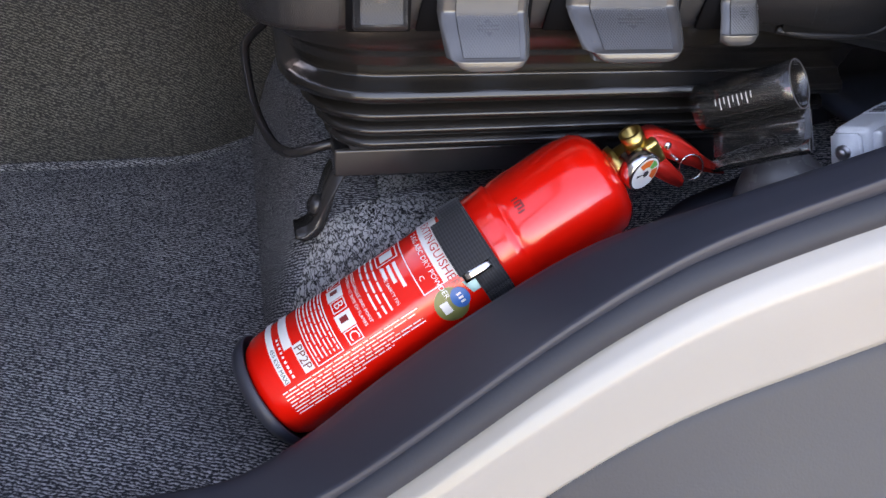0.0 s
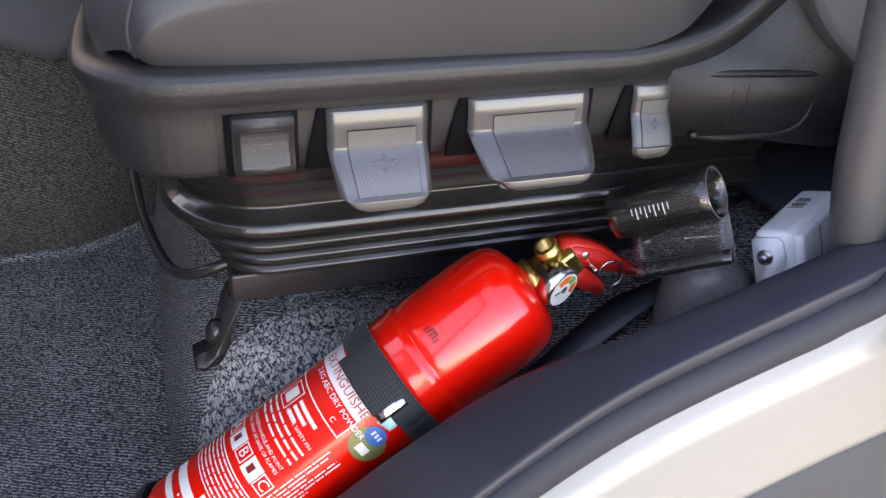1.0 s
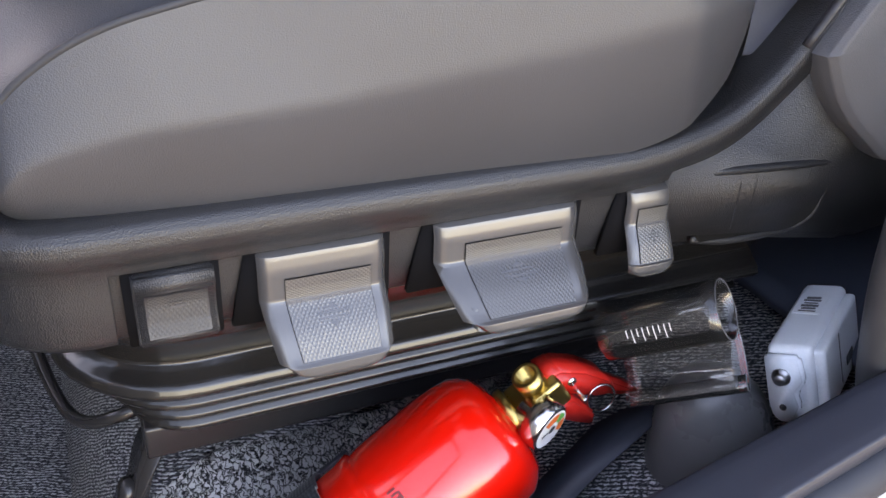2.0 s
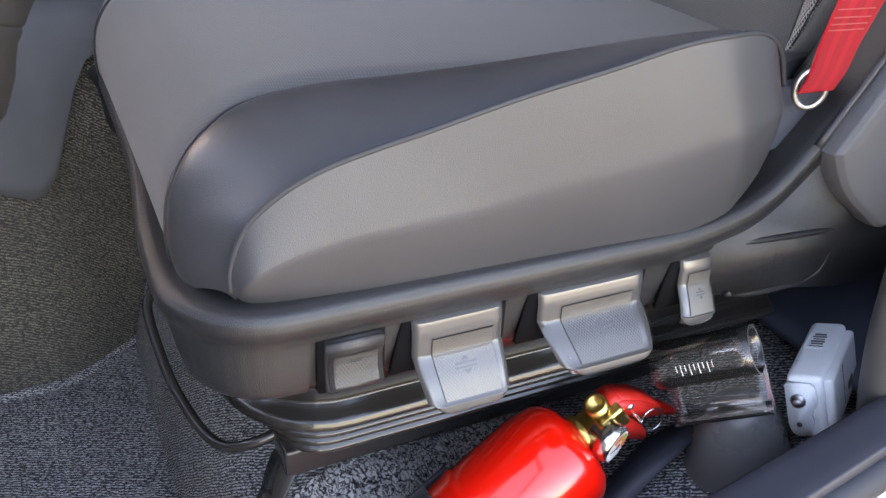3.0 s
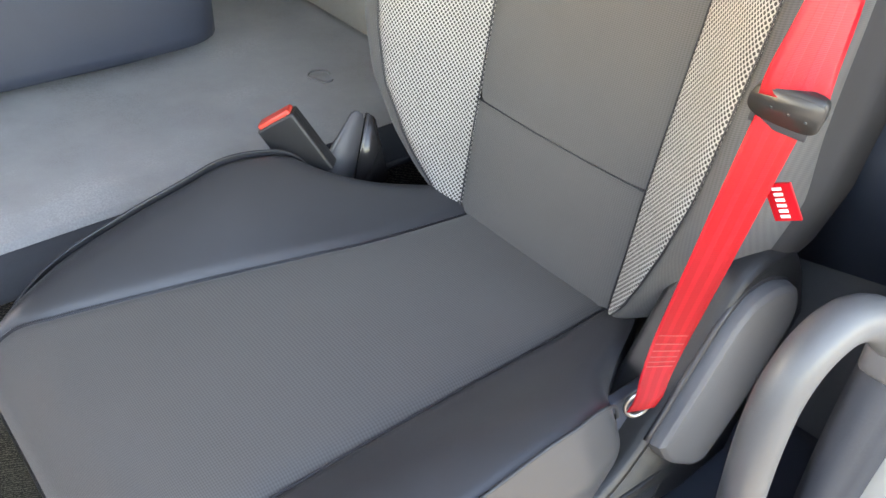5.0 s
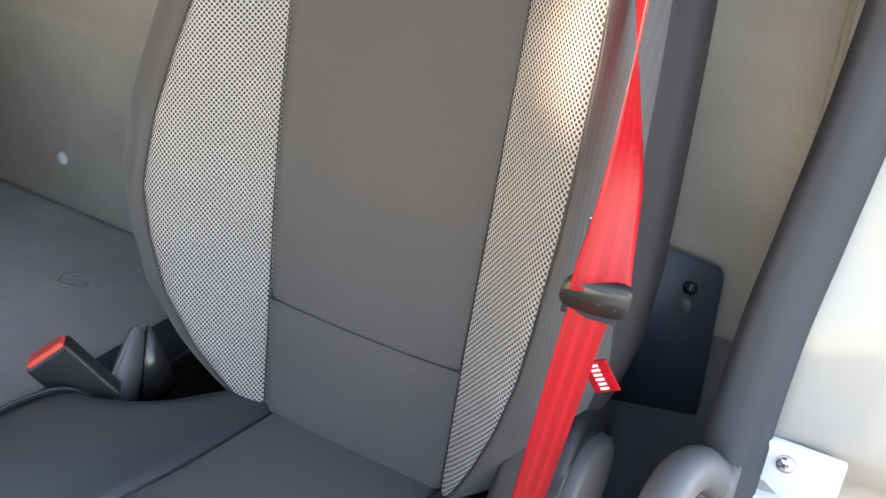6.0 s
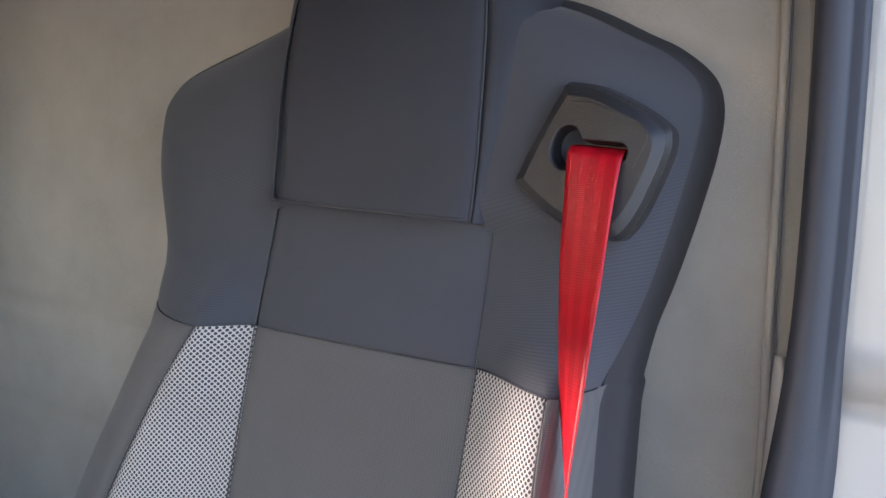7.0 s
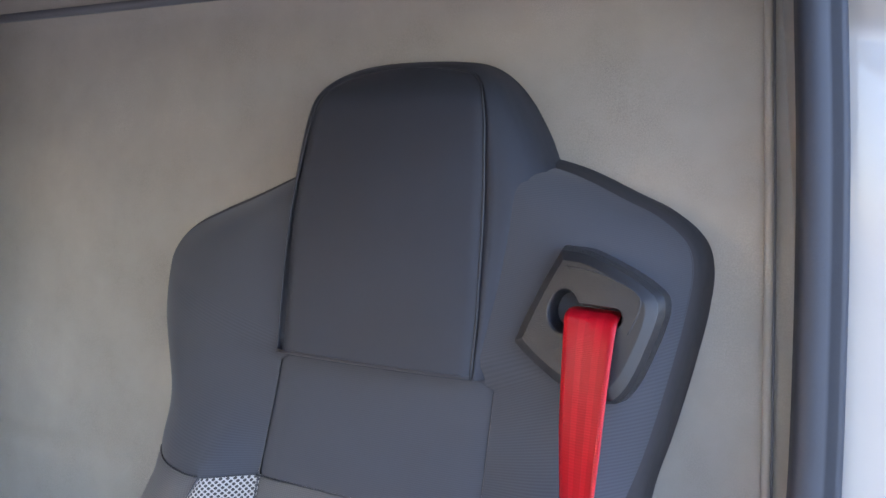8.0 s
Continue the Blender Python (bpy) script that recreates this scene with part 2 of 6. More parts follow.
# dark red of the print, also the painted shade of embossing
DARK_RED = surf("dark_red_print_emboss_shade", (0.22, 0.012, 0.012), 0.35, bump=0.0)
RED_PLASTIC = surf("red_lever_plastic", (0.62, 0.02, 0.012), 0.32, bump=0.05)
BRASS = surf("brass", (0.72, 0.5, 0.16), 0.28, 1.0, bump=0.1, grain=300)
CHROME = surf("bright_steel", (0.75, 0.75, 0.76), 0.2, 1.0, bump=0.03)
STRAP = woven("black_strap", (0.010, 0.011, 0.014), (0.034, 0.036, 0.042), 0.6, 420.0, 0.9)
WHITE_INK = surf("white_ink", (0.82, 0.80, 0.78), 0.35, bump=0.0, var=0.03)
BLACK_INK = surf("black_ink", (0.03, 0.03, 0.035), 0.4, bump=0.0)
BLUE_INK = surf("blue_ink", (0.02, 0.14, 0.42), 0.35, bump=0.0)
OLIVE_INK = surf("olive_ink", (0.22, 0.22, 0.07), 0.35, bump=0.0, var=0.3)
ORANGE_INK = surf("orange_ink", (0.85, 0.16, 0.03), 0.4, bump=0.0)
GREEN_INK = surf("green_ink", (0.08, 0.4, 0.08), 0.4, bump=0.0)
TURQUOISE = surf("pale_turquoise_plastic", (0.35, 0.62, 0.62), 0.3, bump=0.0)
# paler copy of the wall felt, sun glint put into the colour
FELT_SUNLIT = surf("sunlit_lining_edge", (0.42, 0.40, 0.36), 0.5, bump=0.1, var=0.1)
FELT = surf("grey_beige_wall_felt", (0.31, 0.284, 0.245), 0.9, bump=0.4, grain=700, var=0.24, big=7.0, sheen=0.1)
TUNNEL_MAT = surf("grey_tunnel_mat", (0.355, 0.353, 0.345), 0.8, bump=0.5, grain=420, var=0.32, big=6.0)
BOX_PLASTIC = surf("pale_grey_box_plastic", (0.70, 0.74, 0.78), 0.45, bump=0.1)
HANDLE_GREY = surf("grey_grab_handle", (0.082, 0.084, 0.09), 0.42, bump=0.15, grain=900)
TRIM_GREY = leather_grain("grey_grained_trim", (0.10, 0.10, 0.108), 0.55, 1100.0, 0.3)
NAVY = surf("dark_navy_plate", (0.044, 0.052, 0.074), 0.55, bump=0.15)
LEATHER_BOOT = surf("dark_boot_leather", (0.021, 0.0198, 0.0182), 0.40, bump=0.10, grain=900, rvar=0.05)
ASPHALT = surf("pale_concrete_yard", (0.38, 0.325, 0.245), 0.9, bump=0.6, grain=80, var=0.25)
# dark copy of the tunnel mat, for the shade by the console
MAT_SHADED = surf("shaded_mat_edge", (0.066, 0.071, 0.080), 0.7, bump=0.3, grain=500, var=0.2, spec=0.2)
SHELL = surf("cab_lining", (0.26, 0.255, 0.25), 0.85, bump=0.1)
GLASSY, gt, gp = nodes_of("clear_plastic")
g_clear = nd(gt, "ShaderNodeBsdfTransparent", Color=(0.90, 0.89, 0.87, 1))
g_shine = nd(gt, "ShaderNodeBsdfGlossy", Roughness=0.04)
g_mix = gt.nodes.new("ShaderNodeMixShader")
gt.links.new(mth(gt, "ADD", nd(gt, "ShaderNodeFresnel", IOR=1.5).outputs[0], 0.03), g_mix.inputs[0])
g_film = nd(gt, "ShaderNodeBsdfDiffuse", Color=(0.62, 0.62, 0.63, 1))
g_body = nd(gt, "ShaderNodeMixShader", Fac=0.018)
gt.links.new(g_clear.outputs[0], g_body.inputs[1])
gt.links.new(g_film.outputs[0], g_body.inputs[2])
gt.links.new(g_body.outputs[0], g_mix.inputs[1])
gt.links.new(g_shine.outputs[0], g_mix.inputs[2])
gt.links.new(g_mix.outputs[0], gt.nodes["Material Output"].inputs[0])


# ---- building helpers ----
def mesh_from(name, verts, faces, uvs=None, smooth=True):
    me = bpy.data.meshes.new(name)
    me.from_pydata([tuple(map(float, v)) for v in verts], [], faces)
    if uvs is not None:
        layer = me.uv_layers.new(name="UVMap")
        for lp in me.loops:
            layer.data[lp.index].uv = uvs[lp.vertex_index]
    if smooth:
        for p in me.polygons:
            p.use_smooth = True
    me.update()
    return me


def put(name, me, material, parent=None, label=""):
    ob = new(name, me)
    if not me.materials:
        me.materials.append(material)
    if parent is not None:
        ob.parent = parent
    return tagged(ob, label)


def part(name, bm, material, parent, label=""):
    me = bpy.data.meshes.new(name)
    bm.to_mesh(me)
    bm.free()
    return put(name, me, material, parent, label)


def thing(name, label, category, group="", kind=""):
    return tagged(new(name), label, category, group, kind)


def grid(name, fn, nu, nv, close_u=False, close_v=False, uv=None, flip=False):
    """A sheet fn(u, v), u and v from 0 to 1."""
    verts, uvs, faces = [], [], []
    cu, cv = nu if close_u else nu + 1, nv if close_v else nv + 1
    for j in range(cv):
        for i in range(cu):
            u, v = i / nu, j / nv
            verts.append(fn(u, v))
            uvs.append(uv(u, v) if uv else (u, v))
    for j in range(nv):
        for i in range(nu):
            a, b = j * cu + i, j * cu + (i + 1) % cu
            c, d = ((j + 1) % cv) * cu + (i + 1) % cu, ((j + 1) % cv) * cu + i
            faces.append((a, d, c, b) if flip else (a, b, c, d))
    return mesh_from(name, verts, faces, uvs)


def solid(ob, thickness, offset=-1.0):
    m = ob.modifiers.new("thickness", "SOLIDIFY")
    m.thickness, m.offset = thickness, offset
    return ob


def rounded(ob, width, segments=3):
    m = ob.modifiers.new("edges", "BEVEL")
    m.width, m.segments, m.limit_method, m.angle_limit = width, segments, "ANGLE", radians(35)
    return ob


def box(size, at=(0, 0, 0), turn=None, bevel=0.0, segments=3):
    bm = bmesh.new()
    bmesh.ops.create_cube(bm, size=1.0, matrix=Matrix.Diagonal((*size, 1)))
    if bevel:
        bmesh.ops.bevel(bm, geom=bm.edges[:], offset=bevel, segments=segments, affect="EDGES", profile=0.6)
        for f in bm.faces:
            f.smooth = True
    bmesh.ops.transform(bm, matrix=Matrix.Translation(at) @ (turn or Matrix()), verts=bm.verts[:])
    return bm


def slab(outline, depth, m=None, bevel=0.003, segments=3):
    """A plate: the outline in x and y, grown along z by depth, with rounded rims, laid out by m."""
    bm = bmesh.new()
    vs = [bm.verts.new((x, y, 0)) for x, y in outline]
    f = bm.faces.new(vs)
    got = bmesh.ops.extrude_face_region(bm, geom=[f])
    top = [v for v in got["geom"] if isinstance(v, bmesh.types.BMVert)]
    bmesh.ops.translate(bm, verts=top, vec=(0, 0, depth))
    bmesh.ops.recalc_face_normals(bm, faces=bm.faces[:])
    if bevel:
        bmesh.ops.bevel(bm, geom=bm.edges[:], offset=bevel, segments=segments, affect="EDGES", clamp_overlap=True)
    for f in bm.faces:
        f.smooth = True
    if m is not None:
        bmesh.ops.transform(bm, matrix=m, verts=bm.verts[:])
    return bm


XZ = Matrix(((1, 0, 0, 0), (0, 0, -1, 0), (0, 1, 0, 0), (0, 0, 0, 1)))  # outline in x and z, grown towards -y


def smooth_line(points, n):
    """A Catmull-Rom line through the points."""
    p = np.array(points, float)
    p = np.vstack([2 * p[0] - p[1], p, 2 * p[-1] - p[-2]])
    out = []
    for s in np.linspace(0, len(p) - 3 - 1e-9, n):
        i = int(s)
        t = s - i
        a, b, c, d = p[i:i + 4]
        out.append(0.5 * (2 * b + (c - a) * t + (2 * a - 5 * b + 4 * c - d) * t * t + (3 * b - a - 3 * c + d) * t ** 3))
    return np.array(out)


def sweep(name, line, section, up=(0, 0, 1), caps=True):
    """A closed section of (side, up) pairs carried along a line; section may be a function of the share of the way."""
    line = np.array(line, float)
    verts, faces = [], []
    n = len(line)
    for k in range(n):
        d = line[min(k + 1, n - 1)] - line[max(k - 1, 0)]
        d /= np.linalg.norm(d)
        side = np.cross(d, up)
        side /= max(np.linalg.norm(side), 1e-6)
        top = np.cross(side, d)
        sec = section(k / (n - 1)) if callable(section) else section
        verts += [line[k] + a * side + b * top for a, b in sec]
    c = len(sec)
    for k in range(n - 1):
        for i in range(c):
            j = (i + 1) % c
            faces.append((k * c + i, k * c + j, (k + 1) * c + j, (k + 1) * c + i))
    if caps:
        faces += [tuple(range(c))[::-1], tuple(range((n - 1) * c, n * c))]
    return mesh_from(name, verts, faces)


def circle(r, n=12, squash=1.0):
    return [(r * math.cos(6.28318 * k / n), r * squash * math.sin(6.28318 * k / n)) for k in range(n)]


def lathe(profile, n=40, m=None):
    """Turned round z: profile of (radius, height)."""
    bm = bmesh.new()
    rings = [[bm.verts.new((r * math.cos(6.28318 * k / n), r * math.sin(6.28318 * k / n), z)) for k in range(n)] for r, z in profile]
    for a, b in zip(rings, rings[1:]):
        for k in range(n):
            bm.faces.new((a[k], a[(k + 1) % n], b[(k + 1) % n], b[k])).smooth = True
    if profile[0][0] > 1e-5:
        bm.faces.new(rings[0][::-1])
    if profile[-1][0] > 1e-5:
        bm.faces.new(rings[-1])
    if m is not None:
        bmesh.ops.transform(bm, matrix=m, verts=bm.verts[:])
    return bm


def lerp(a, b, t):
    return a + (b - a) * t


def ease(t):
    t = min(1.0, max(0.0, t))
    return t * t * (3 - 2 * t)


def text_mesh(words, size):
    """Flat letters of the built-in font, centred."""
    cu = bpy.data.curves.new("letters", "FONT")
    cu.body, cu.size, cu.align_x, cu.align_y = words, size, "CENTER", "CENTER"
    cu.resolution_u = 2
    ob = bpy.data.objects.new("letters", cu)
    me = bpy.data.meshes.new_from_object(ob)
    bpy.data.objects.remove(ob)
    return me


# ---- the ramp of the wheel arch and the sill ----
RX = [-1.2, -0.2, 0.02, 0.07, 0.113, 0.211, 0.314, 0.39, 0.45, 0.504, 0.58, 0.7, 1.0]
RZ = [-0.055, -0.055, -0.055, -0.052, -0.04, 0.02, 0.09, 0.132, 0.158, 0.18, 0.2, 0.215, 0.22]
FLOOR_Z = -0.047


def ramp_z(x):
    return float(np.mean([np.interp(x + d, RX, RZ) for d in np.linspace(-0.03, 0.03, 7)]))


SX = [-1.2, -0.25, 0.0, 0.06, 0.11, 0.17, 0.208, 0.246, 0.283, 0.32, 0.352, 0.39, 0.43, 0.47, 0.54, 0.8]
SZ = [-0.012, -0.012, 0.0, 0.022, 0.060, 0.110, 0.143, 0.172, 0.198, 0.218, 0.231, 0.244, 0.258, 0.272, 0.292, 0.32]


def sill_z(x):
    """Top of the raised door sill."""
    return float(np.mean([np.interp(x + d, SX, SZ) for d in np.linspace(-0.025, 0.025, 7)]))


# ---- setting ----
def build_setting():
    ground = put("ground", grid("ground", lambda u, v: (lerp(-300, 300, u), lerp(-300, 300, v), -1.25), 4, 4), ASPHALT)
    tagged(ground, "pale concrete yard the truck stands on", "ground", kind="structure")

    def floor_fn(u, v):
        x, y = lerp(-1.0, 0.78, u), lerp(-0.06, 0.71, v)
        up = max(0.0, ramp_z(x) - FLOOR_Z) * (1.0 - ease((y - 0.16) / 0.2))
        return (x, y, FLOOR_Z + up)
    floor = solid(put("floor", grid("floor", floor_fn, 120, 40), CARPET), 0.02)
    tagged(floor, "dark blue-grey looped carpet on the cab floor", "floor", kind="structure")

    def mound_fn(u, v):
        # side skirt to the door, round the front corner, across the front
        path = MOUND[min(len(MOUND) - 1, round(u * (len(MOUND) - 1)))]
        x, y, nx, ny = path
        prof = [(-0.045, FLOOR_Z - 0.01), (-0.035, 0.0), (-0.02, 0.05), (-0.004, 0.088), (0.015, 0.106), (0.05, 0.112), (0.2, 0.114)]
        k = v * (len(prof) - 1)
        i = min(int(k), len(prof) - 2)
        o, z = (lerp(prof[i][q], prof[i + 1][q], k - i) for q in (0, 1))
        return (x - nx * o, y - ny * o, z)
    pts = [(0.8, 0.125, 0, -1), (0.145, 0.125, 0, -1)]
    pts += [(0.145 - 0.07 * math.sin(a), 0.195 - 0.07 * math.cos(a), -math.sin(a), -math.cos(a)) for a in np.linspace(0.1, 1.47, 12)]
    pts += [(0.075, 0.195, -1, 0), (0.075, 0.66, -1, 0)]
    MOUND.extend(pts)
    n, cut = len(MOUND) - 1, 10
    mound = put("seat_mound", grid("seat_mound", lambda u, v: mound_fn(u * cut / n, v), cut, 24), CARPET_LOOP)
    tagged(mound, "pale crinkled carpet stretched over the mound under the driver seat", "floor", kind="structure")
    front = put("seat_mound_front", grid("seat_mound_front", lambda u, v: mound_fn((cut + u * (n - cut)) / n, v), n - cut, 24), CARPET)
    tagged(front, "dark carpet on the front of the mound under the driver seat", "floor", kind="structure")

    def tunnel_side(u, v):
        x = lerp(-1.0, 0.79, u)
        k = [(0.612, FLOOR_Z - 0.005), (0.622, 0.0), (0.640, 0.15), (0.655, 0.25), (0.668, 0.33), (0.674, 0.36), (0.69, 0.375)]
        q = v * (len(k) - 1)
        i = min(int(q), len(k) - 2)
        y, z = (lerp(k[i][c], k[i + 1][c], q - i) for c in (0, 1))
        return (x, y + 0.085 * ease((x + 0.07) / 0.15) * (1 - v), z)
    side = put("tunnel_carpet", grid("tunnel_carpet", tunnel_side, 90, 24), CARPET_WORN)
    tagged(side, "worn olive-grey carpet on the side of the engine tunnel", "floor", kind="structure")
    hem = lambda x: float(np.mean([np.interp(x + d, [-1.0, -0.18, -0.115, -0.045, -0.02, -0.005, 0.02, 0.055, 0.8], [0.275, 0.262, 0.228, 0.200, 0.230, 0.285, 0.350, 0.372, 0.374]) for d in (-0.008, 0, 0.008)]))

    def tunnel_top(u, v, whole=True):
        x = lerp(-1.0, 0.79, u)
        z0 = hem(x)
        fold = 0.010 * math.exp(-((x + 0.03) / 0.022) ** 2) - 0.006 * math.exp(-((x + 0.075) / 0.03) ** 2)
        y0 = float(np.interp(z0, [0.15, 0.25, 0.33, 0.36], [0.628, 0.643, 0.657, 0.663]))
        line = [(y0, z0), (lerp(y0, 0.664, 0.5) - fold, lerp(z0, 0.372, 0.5)), (0.664 - fold * 0.5, 0.372), (0.676, 0.396), (0.688, 0.409), (0.700, 0.4165)]
        if whole:
            line = [(0.697, 0.4145), (0.705, 0.420), (0.74, 0.431), (0.80, 0.437), (1.1, 0.440), (1.6, 0.442)]
        n = len(line) - 1
        i = min(int(v * n), n - 1)
        w = v * n - i
        return (x, lerp(line[i][0], line[i + 1][0], w), lerp(line[i][1], line[i + 1][1], w) + 0.003 * math.sin(9 * u + 5 * v))
    top = put("engine_tunnel", grid("engine_tunnel", tunnel_top, 110, 64), TUNNEL_MAT)
    tagged(solid(top, 0.006), "pale grey worn mat over the engine tunnel, hanging over its edge", "engine tunnel", kind="structure")
    # lower part of the mat, console shade put into its colour
    skirt = put("tunnel_mat_shaded", grid("tunnel_mat_shaded", lambda u, v: tunnel_top(u, v, False), 110, 24), MAT_SHADED)
    tagged(solid(skirt, 0.006), "mat hanging over the tunnel edge, coloured dark for its shade", "engine tunnel", kind="structure")
    put("mat_scuff", sweep("mat_scuff", [(0.632 + 0.016 * math.cos(a) * (1 + 0.2 * math.sin(3 * a)), 0.850 + 0.024 * math.sin(a), 0.4405) for a in np.linspace(0, 5.3, 25)], circle(0.0016, 6), up=(0, 0, 1)), SHELL, top, "pale scuffed ring in the mat")
    far = put("floor_far_side", grid("floor_far_side", lambda u, v: (lerp(-1.0, 0.79, u), lerp(1.6, 2.15, v), 0.0), 2, 2), CARPET)
    tagged(far, "carpet on the far side of the cab", "floor", kind="structure")
    fs = put("tunnel_far_side", grid("tunnel_far_side", lambda u, v: (lerp(-1.0, 0.79, u), 1.6, lerp(0.0, 0.44, v)), 2, 2), CARPET)
    tagged(fs, "carpet on the far flank of the tunnel", "floor", kind="structure")


MOUND = []
build_setting()


def wall_end(z):
    """Where the rear wall lining ends beside the door pillar."""
    return float(np.interp(z, [0.2, 0.65, 0.75, 0.936, 1.04, 1.29, 1.5, 1.75, 1.9], [-0.085, -0.085, -0.085, -0.088, -0.086, -0.069, -0.046, -0.030, -0.028]))


def build_rear_wall():
    def wall(u, v):
        z = lerp(0.2, 1.9, v)
        y = lerp(wall_end(z), 2.15, u)
        x = 0.79 + 0.004 * math.sin(z * 9 + y * 3) * math.sin(y * 5)
        for zc, dp in ((0.905, 0.006), (0.75, 0.006)):
            x += dp * math.exp(-((z - zc - 0.02 * y) / 0.012) ** 2) * ease((y - 0.55) / 0.1)
        if z > 1.535:
            x -= 0.012
        return (x, y, z)
    w = put("wall_rear", grid("wall_rear", wall, 90, 170), FELT)
    tagged(solid(w, 0.03, 1.0), "grey-beige felt lining of the cab rear wall", "wall", kind="structure")
    strip = put("upper_trim", sweep("upper_trim", [(0.776, 2.1, 1.537), (0.776, -0.03, 1.552)], [(-0.004, -0.006), (0.006, -0.006), (0.006, 0.004), (-0.004, 0.004)]), TRIM_GREY)
    tagged(strip, "dark trim strip along the rear wall lining", "trim", kind="structure")
    stud = thing("wall_stud", "grey round stud in the rear wall lining", "stud")
    part("cap", lathe([(0.0, -0.004), (0.011, -0.004), (0.012, 0.0), (0.009, 0.005), (0.0, 0.006)], 18, pose(0.786, 1.053, 0.531, 0, -90, 0)), BOX_PLASTIC, stud)


build_rear_wall()


# ---- the door opening: sill, seal, body flange, pillar ----
SEAL_REAR = [(0.498, -0.085, 0.268), (0.530, -0.084, 0.34), (0.562, -0.082, 0.45), (0.60, -0.081, 0.57), (0.632, -0.083, 0.70), (0.665, -0.092, 0.80),
             (0.695, -0.103, 0.92), (0.715, -0.107, 1.05), (0.725, -0.103, 1.2), (0.725, -0.096, 1.35), (0.722, -0.085, 1.5), (0.715, -0.07, 1.72)]
SEAL_LINE = smooth_line([(-0.9, -0.084, -0.034), (-0.3, -0.084, -0.034)]
                        + [(x, -0.084, sill_z(x) - 0.026) for x in (-0.1, 0.0, 0.06, 0.11, 0.16, 0.21, 0.26, 0.31, 0.36, 0.41, 0.455)] + SEAL_REAR, 150)


def build_opening():
    def along(k, v):
        q = v * (len(k) - 1)
        i = min(int(q), len(k) - 2)
        return [lerp(k[i][c], k[i + 1][c], q - i) for c in (0, 1)]

    def inner_y(x):
        return float(np.mean([np.interp(x + d, [-0.2, 0.0, 0.043, 0.099, 0.154, 0.207, 0.261, 0.296, 0.33, 0.45], [-0.04, -0.036, -0.022, -0.008, -0.007, -0.014, -0.021, -0.033, -0.044, -0.05]) for d in (-0.02, -0.01, 0, 0.01, 0.02)]))

    def plate_fn(u, v):
        x = lerp(-0.95, 0.512, u)
        w = math.sqrt(max(0.0, 1 - ((x - 0.470) / 0.042) ** 2)) if x > 0.470 else 1.0
        s, h = along([(-1.0, -0.012), (-1.04, -0.008), (-1.04, -0.003), (-1.0, 0.0), (-0.6, 0.001), (0.6, 0.001), (1.0, -0.001), (1.04, -0.006), (1.04, -0.03), (1.04, -0.2)], v)
        yi = inner_y(x)
        return (x, (yi - 0.085) / 2 + s * (yi + 0.085) / 2 * w, sill_z(x) + h)
    plate = put("sill_trim", grid("sill_trim", plate_fn, 150, 36), SILL_PLASTIC)
    tagged(plate, "black plastic tread strip along the door sill", "trim", kind="structure")
    core = put("sill_core", grid("sill_core", lambda u, v: (lerp(-0.95, 0.60, u), *[a + b for a, b in zip(along([(-0.078, -0.2), (-0.078, -0.012), (-0.07, -0.006), (-0.056, -0.006), (-0.051, -0.012), (-0.051, -0.2)], v), (0.0, sill_z(lerp(-0.95, 0.60, u))))]), 120, 20), SILL_PLASTIC)
    tagged(core, "black plastic sill under the tread strip", "trim", kind="structure")
    low = [(-0.016, -0.004), (-0.014, 0.006), (-0.006, 0.012), (0.002, 0.013), (0.006, 0.009), (0.008, 0.003), (0.009, 0.004), (0.011, 0.001), (0.012, -0.006), (0.0, -0.008)]
    high = [(-0.006, -0.026), (0.010, -0.016), (0.020, -0.002), (0.022, 0.016), (0.016, 0.025), (0.007, 0.027), (-0.003, 0.0165), (-0.006, 0.0105), (-0.013, 0.009), (-0.019, -0.014)]
    slim = [(-0.006, -0.023), (0.010, -0.018), (0.018, -0.004), (0.020, 0.010), (0.014, 0.017), (0.007, 0.018), (-0.006, 0.013), (-0.001, 0.0060), (-0.0145, 0.0035), (-0.019, -0.014)]
    low = [low[(k + 8) % 10] for k in range(10)]

    def seal_section(w):
        b = ease((w - 0.50) * 6)
        c = ease((SEAL_LINE[min(149, round(w * 149))][2] - 0.92) / 0.16) if w > 0.5 else 0.0
        return [tuple(lerp(lerp(p[i], q[i], b), t[i], c) for i in (0, 1)) for p, q, t in zip(low, high, slim)]
    seal = put("door_seal", sweep("door_seal", SEAL_LINE, seal_section, up=(0, -1, 0.001)), SEAL)
    tagged(seal, "grey rubber seal round the door opening", "seal", kind="structure")

    def flange(u, v):
        x = lerp(-0.95, 0.62, u)
        y, z = along([(-0.065, -0.026), (-0.074, -0.033), (-0.080, -0.036), (-0.088, -0.041), (-0.096, -0.051), (-0.102, -0.063), (-0.106, -0.080), (-0.109, -0.108), (-0.111, -0.126), (-0.109, -0.131), (-0.09, -0.132)], v)
        return (x, y, sill_z(x) + z + 0.010 * ease((x - 0.24) / 0.16) * (1 - v))
    fl = put("body_flange", grid("body_flange", flange, 120, 40), PAINT)
    tagged(fl, "white painted body flange under the door seal", "body panel", kind="structure")

    def liner(u, v):
        x = lerp(-0.95, 0.8, u)
        y, z = along([(-0.09, -0.12), (-0.107, -0.134), (-0.125, -0.175), (-0.16, -0.245), (-0.195, -0.27), (-0.21, -0.28), (-0.225, -0.305), (-0.23, -0.45), (-0.21, -0.75)], v)
        return (x, y, sill_z(x) + z)
